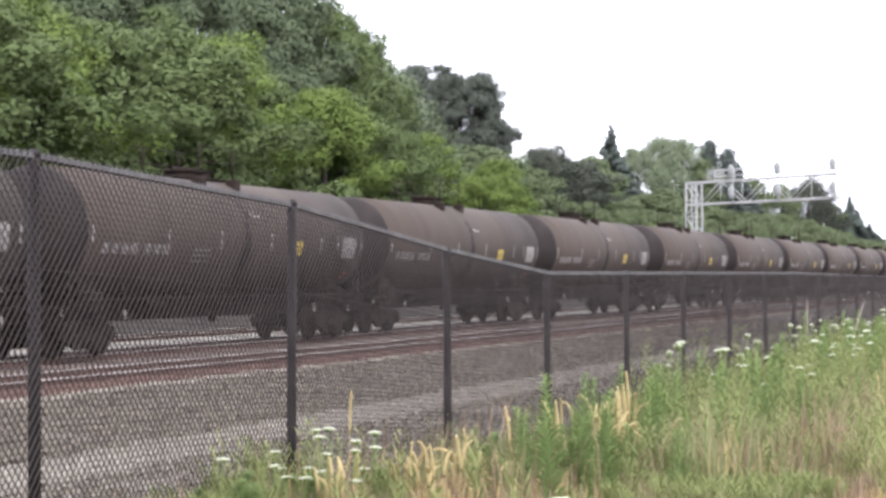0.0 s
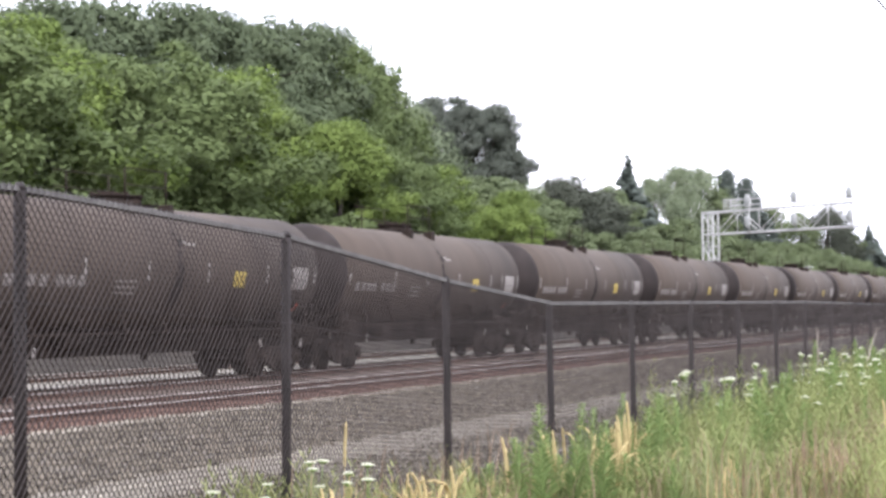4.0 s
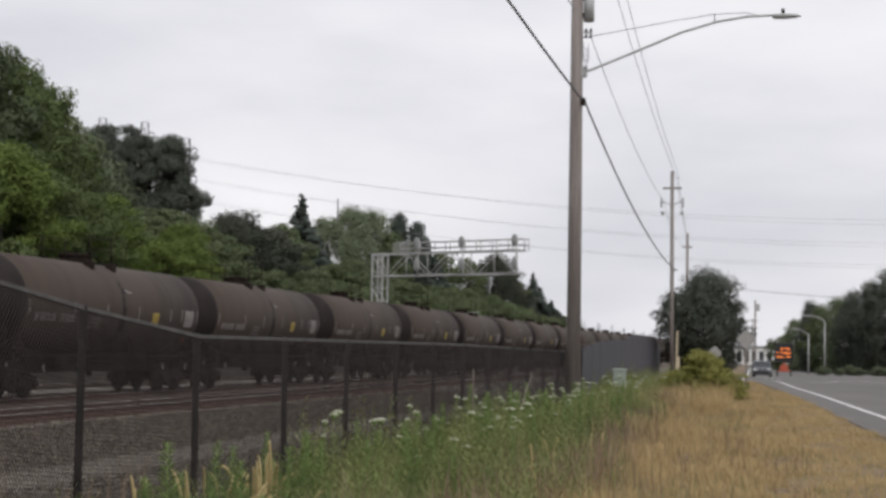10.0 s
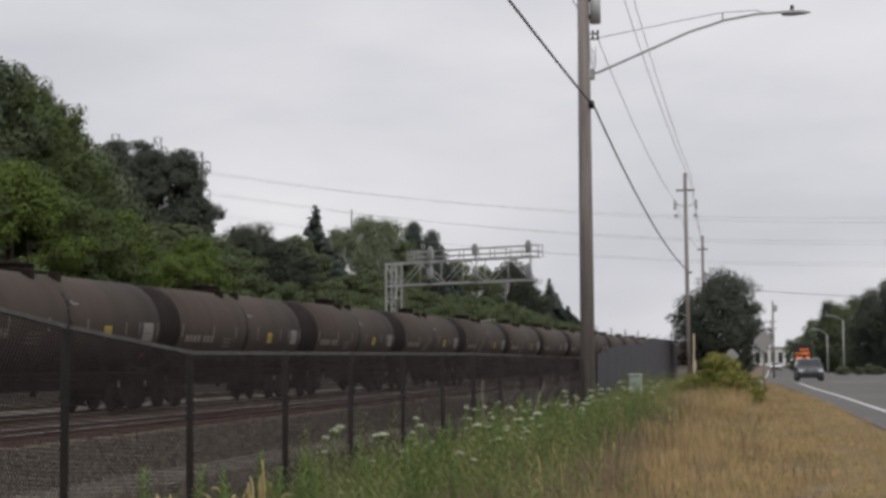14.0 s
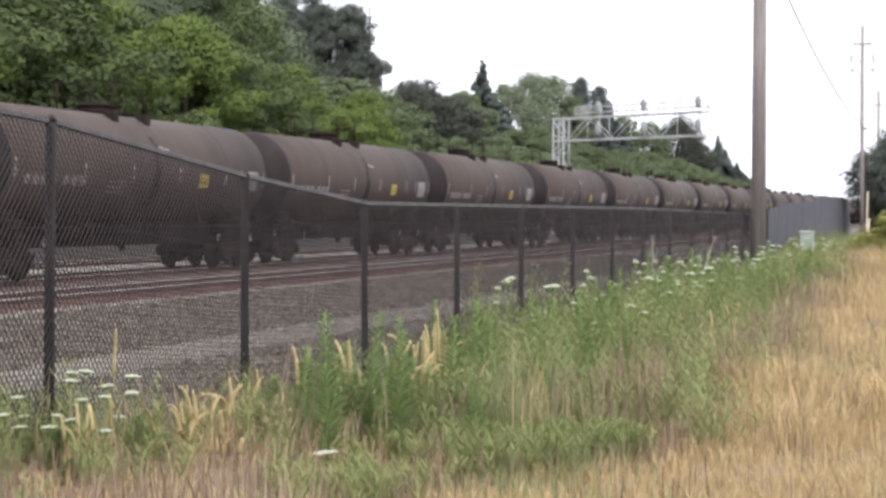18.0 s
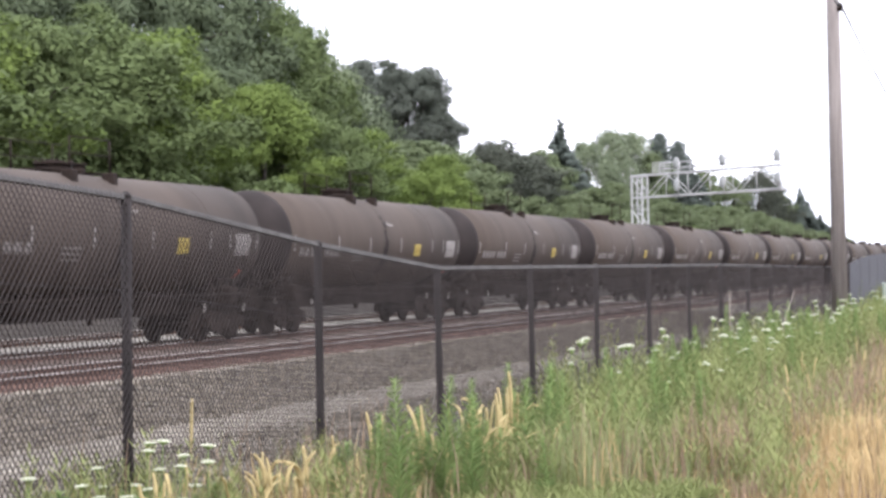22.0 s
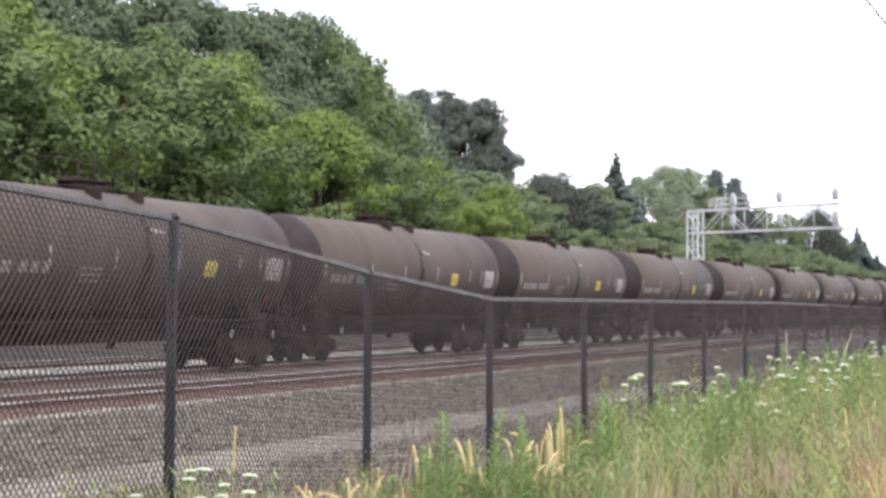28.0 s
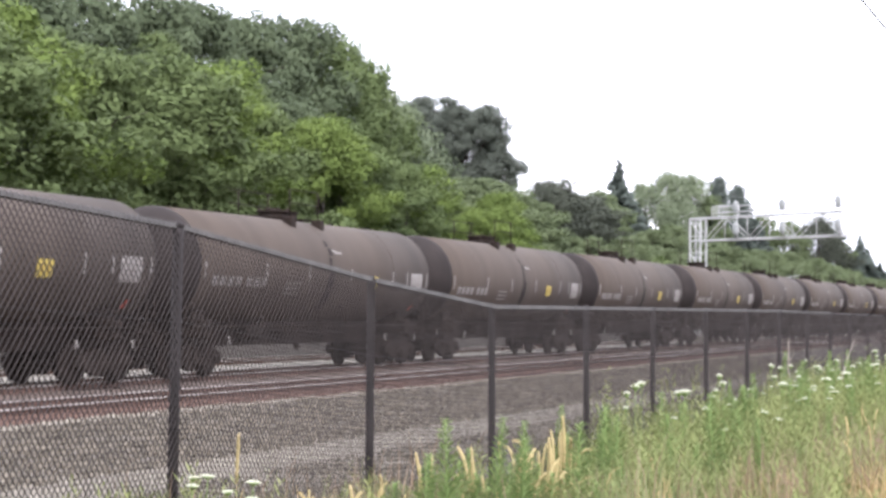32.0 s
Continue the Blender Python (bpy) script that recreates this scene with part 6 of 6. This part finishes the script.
def far_building(x0, x1, y, h, label):
    t = thing("distant_building", label, "building", pose((x0 + x1) / 2, y, 0.2 - dip(y)), "buildings at the road's end")
    w = (x1 - x0) / 2
    bm = bmesh.new()
    box(bm, -w, w, 0, 14, 0, h)
    part("wall", bm, M["pale_wall"], t)
    bm = bmesh.new()
    box(bm, -w - 0.4, w + 0.4, -0.4, 14.4, h, h + 0.35)
    part("roof", bm, M["grey_paint"], t)
    n = int(w)
    for i in range(n):
        u = -w + 0.8 + i * (2 * w - 2.2) / max(n - 1, 1)
        bm = bmesh.new()
        box(bm, u, u + 1.3, -0.04, 0.0, 1.0, h - 1.2)
        part("window", bm, M["window"], t)


far_building(-6.5, 4.0, 470, 5.2, "pale low shop building with dark windows")
far_building(6.0, 16.0, 520, 6.4, "pale low building at the road's end")


# ---- cars on the road ----
M["glass"] = material("tinted_car_glass", (0.02, 0.024, 0.026), (0.04, 0.045, 0.05), 1, 0.06)
M["grey_car"] = material("grey_metallic_paint", (0.07, 0.075, 0.083), (0.1, 0.106, 0.115), 1, 0.28, 0.4)
M["white_car"] = material("white_car_paint", (0.72, 0.72, 0.72), (0.8, 0.8, 0.8), 1, 0.25)
M["dark_trim"] = material("black_plastic_trim", (0.015, 0.015, 0.016), (0.03, 0.03, 0.03), 6, 0.6)
M["lens"] = material("clear_lamp_lens", (0.6, 0.62, 0.64), (0.8, 0.8, 0.8), 3, 0.12)
M["tail"] = material("red_lamp_lens", (0.35, 0.02, 0.02), (0.5, 0.03, 0.03), 3, 0.15)
WHEEL = 0.335


def car(label, paint, tall=1.5):
    """A car at the origin that faces -y."""
    t = thing("car", label, "car", None, "cars on the road")
    hw, k = 0.92, tall / 1.5
    side = [(-2.2, 0.32), (-2.28, 0.55), (-2.2, 0.78), (-1.25, 0.98), (-0.45, 1.42 * k), (0.2, 1.5 * k), (1.3, 1.47 * k), (2.0, 1.05 * k), (2.2, 0.95), (2.28, 0.6), (2.2, 0.32)]
    bm = bmesh.new()
    rows = []
    for y, z in side:
        inset = 0.16 * smooth(z, 0.95, 1.45 * k) + 0.05 * (abs(y) > 2.1)
        rows.append([bm.verts.new((s * (hw - inset), y, z)) for s in (-1, 1)])
    n = len(rows)
    for i in range(n):
        a, b = rows[i], rows[(i + 1) % n]
        bm.faces.new((a[0], a[1], b[1], b[0]))
    bm.faces.new([r[0] for r in rows])
    bm.faces.new([r[1] for r in rows][::-1])
    bmesh.ops.bevel(bm, geom=list(bm.edges), offset=0.05, segments=2, affect="EDGES")
    body = part("car_body", bm, paint, t)

    def pane(name, pts, mat=M["glass"]):
        bm = bmesh.new()
        a = [bm.verts.new(p) for p in pts]
        c = sum((Vector(p) for p in pts), Vector()) / len(pts)
        inner = Vector((0, 0, 0.8))
        off = (inner - c).normalized() * 0.03
        b = [bm.verts.new(Vector(p) + off) for p in pts]
        bm.faces.new(a)
        bm.faces.new(b[::-1])
        m = len(pts)
        for i in range(m):
            bm.faces.new((a[i], b[i], b[(i + 1) % m], a[(i + 1) % m]))
        return part(name, bm, mat, body)
    pane("windscreen", [(-0.78, -1.18, 1.03), (0.78, -1.18, 1.03), (0.66, -0.5, 1.42 * k), (-0.66, -0.5, 1.42 * k)])
    pane("rear_window", [(-0.68, 2.0, 1.1 * k), (0.68, 2.0, 1.1 * k), (0.62, 1.38, 1.45 * k), (-0.62, 1.38, 1.45 * k)])
    for s in (-1, 1):
        pane("side_window", [(s * 0.90, -0.95, 1.03), (s * 0.90, 0.35, 1.0), (s * 0.775, 0.35, 1.43 * k), (s * 0.785, -0.42, 1.38 * k)])
        pane("side_window", [(s * 0.90, 0.42, 1.0), (s * 0.90, 1.7, 1.05), (s * 0.785, 1.28, 1.42 * k), (s * 0.775, 0.42, 1.43 * k)])
        bm = bmesh.new()
        box(bm, s * 0.5 if s > 0 else -0.84, 0.84 if s > 0 else -0.5, -2.275, -2.1, 0.66, 0.8, 0.02)
        part("headlight", bm, M["lens"], t)
        bm = bmesh.new()
        box(bm, s * 0.6 if s > 0 else -0.86, 0.86 if s > 0 else -0.6, 2.12, 2.285, 0.72, 0.98, 0.02)
        part("tail_light", bm, M["tail"], t)
        bm = bmesh.new()
        box(bm, s * 0.9 if s > 0 else -1.0, 1.0 if s > 0 else -0.9, -0.85, -0.74, 0.95, 1.08, 0.02)
        part("mirror", bm, paint, t)
    bm = bmesh.new()
    box(bm, -0.6, 0.6, -2.3, -2.2, 0.36, 0.62, 0.02)
    part("grille", bm, M["dark_trim"], t)
    bm = bmesh.new()
    box(bm, -0.82, 0.82, -2.29, 2.29, 0.22, 0.35, 0.02)
    part("underside", bm, M["dark_trim"], t)
    bm = bmesh.new()
    box(bm, -0.26, 0.26, 2.28, 2.295, 0.6, 0.73)
    part("plate", bm, M["white"], t, "plain pale plate")
    for y in (-1.4, 1.4):
        for s in (-1, 1):
            bm = bmesh.new()
            lathe(bm, [(-0.1, 0.2), (-0.1, 0.30), (-0.07, WHEEL), (0.07, WHEEL), (0.1, 0.30), (0.1, 0.2)], 20, "x")
            w = part("wheel", bm, M["cable"], t)
            w.matrix_basis = pose(s * 0.83, y, WHEEL)
            bm = bmesh.new()
            lathe(bm, [(s * 0.06, 0.03), (s * 0.11, 0.06), (s * 0.11, 0.2), (s * 0.06, 0.21)], 14, "x")
            part("rim", bm, M["galv"], w)
    return t


GREY_CAR = car("grey sport utility car driving along the road", M["grey_car"], 1.62)
SILVER_CAR = car("pale saloon car driving along the road", M["white_car"], 1.45)
WHITE_CAR = car("white sport utility car driving away on the road", M["white_car"], 1.68)


def grey_at(t):
    y = 98 + 11.1 * (16 - t)
    return y, lerp(y, [(-100, 8.5), (0, 6.6), (98, 3.42), (125, 2.0), (142, 1.15), (157, 0.5), (187, 0.2), (290, -0.15)])


def silver_at(t):
    y = 262 + 14.0 * (16 - t)
    return y, lerp(y, [(-10, 6.6), (98, 3.42), (142, 1.26), (187, 0.13), (255, -0.15), (500, -0.3)])


def white_at(t):
    y = 131 + 8.0 * (t - 16)
    return y, lerp(y, [(-10, 10.6), (131, 8.6), (260, 4.8)])


# ---- what moves ----
def motions():
    stops = [0, 4, 8, 12, 16, 20, 24, 28, 32]
    for n, c in enumerate(CARS):
        walk(c, [(t, car_pose(n, t)) for t in stops])
    # the wheels roll: each axle of the first car, and the same turning for all the others
    axles = [[o for o in c.children if o.name.split(".")[0] == "wheelset"] for c in CARS]
    for k, a in enumerate(axles[0]):
        y = a.matrix_basis.translation.y
        walk(a, [(i / 10, pose(0, y, 0.457, math.degrees(train_s(i / 10) / 0.457))) for i in range(321)])
        for row in axles[1:]:
            b = row[k]
            b.rotation_mode = "QUATERNION"
            keys = b.animation_data_create()
            keys.action = a.animation_data.action
            keys.action_slot = a.animation_data.action_slot
    # the cars on the road
    for c, where, speed in ((GREY_CAR, grey_at, 11.1), (SILVER_CAR, silver_at, 14.0), (WHITE_CAR, white_at, 8.0)):
        rows = []
        for i in range(65):
            t = i / 2
            (y, x), (y2, x2) = where(t), where(t + 0.5)
            rows.append((t, pose(x, y, 0.285 - dip(y), 0, 0, math.degrees(math.atan2(x2 - x, y - y2)))))
        walk(c, rows)
        for w in c.children:
            if w.name.split(".")[0] == "wheel":
                p = w.matrix_basis.translation.copy()
                walk(w, [(i / 30, pose(*p, math.degrees(speed * i / 30 / WHEEL))) for i in range(961)])


motions()
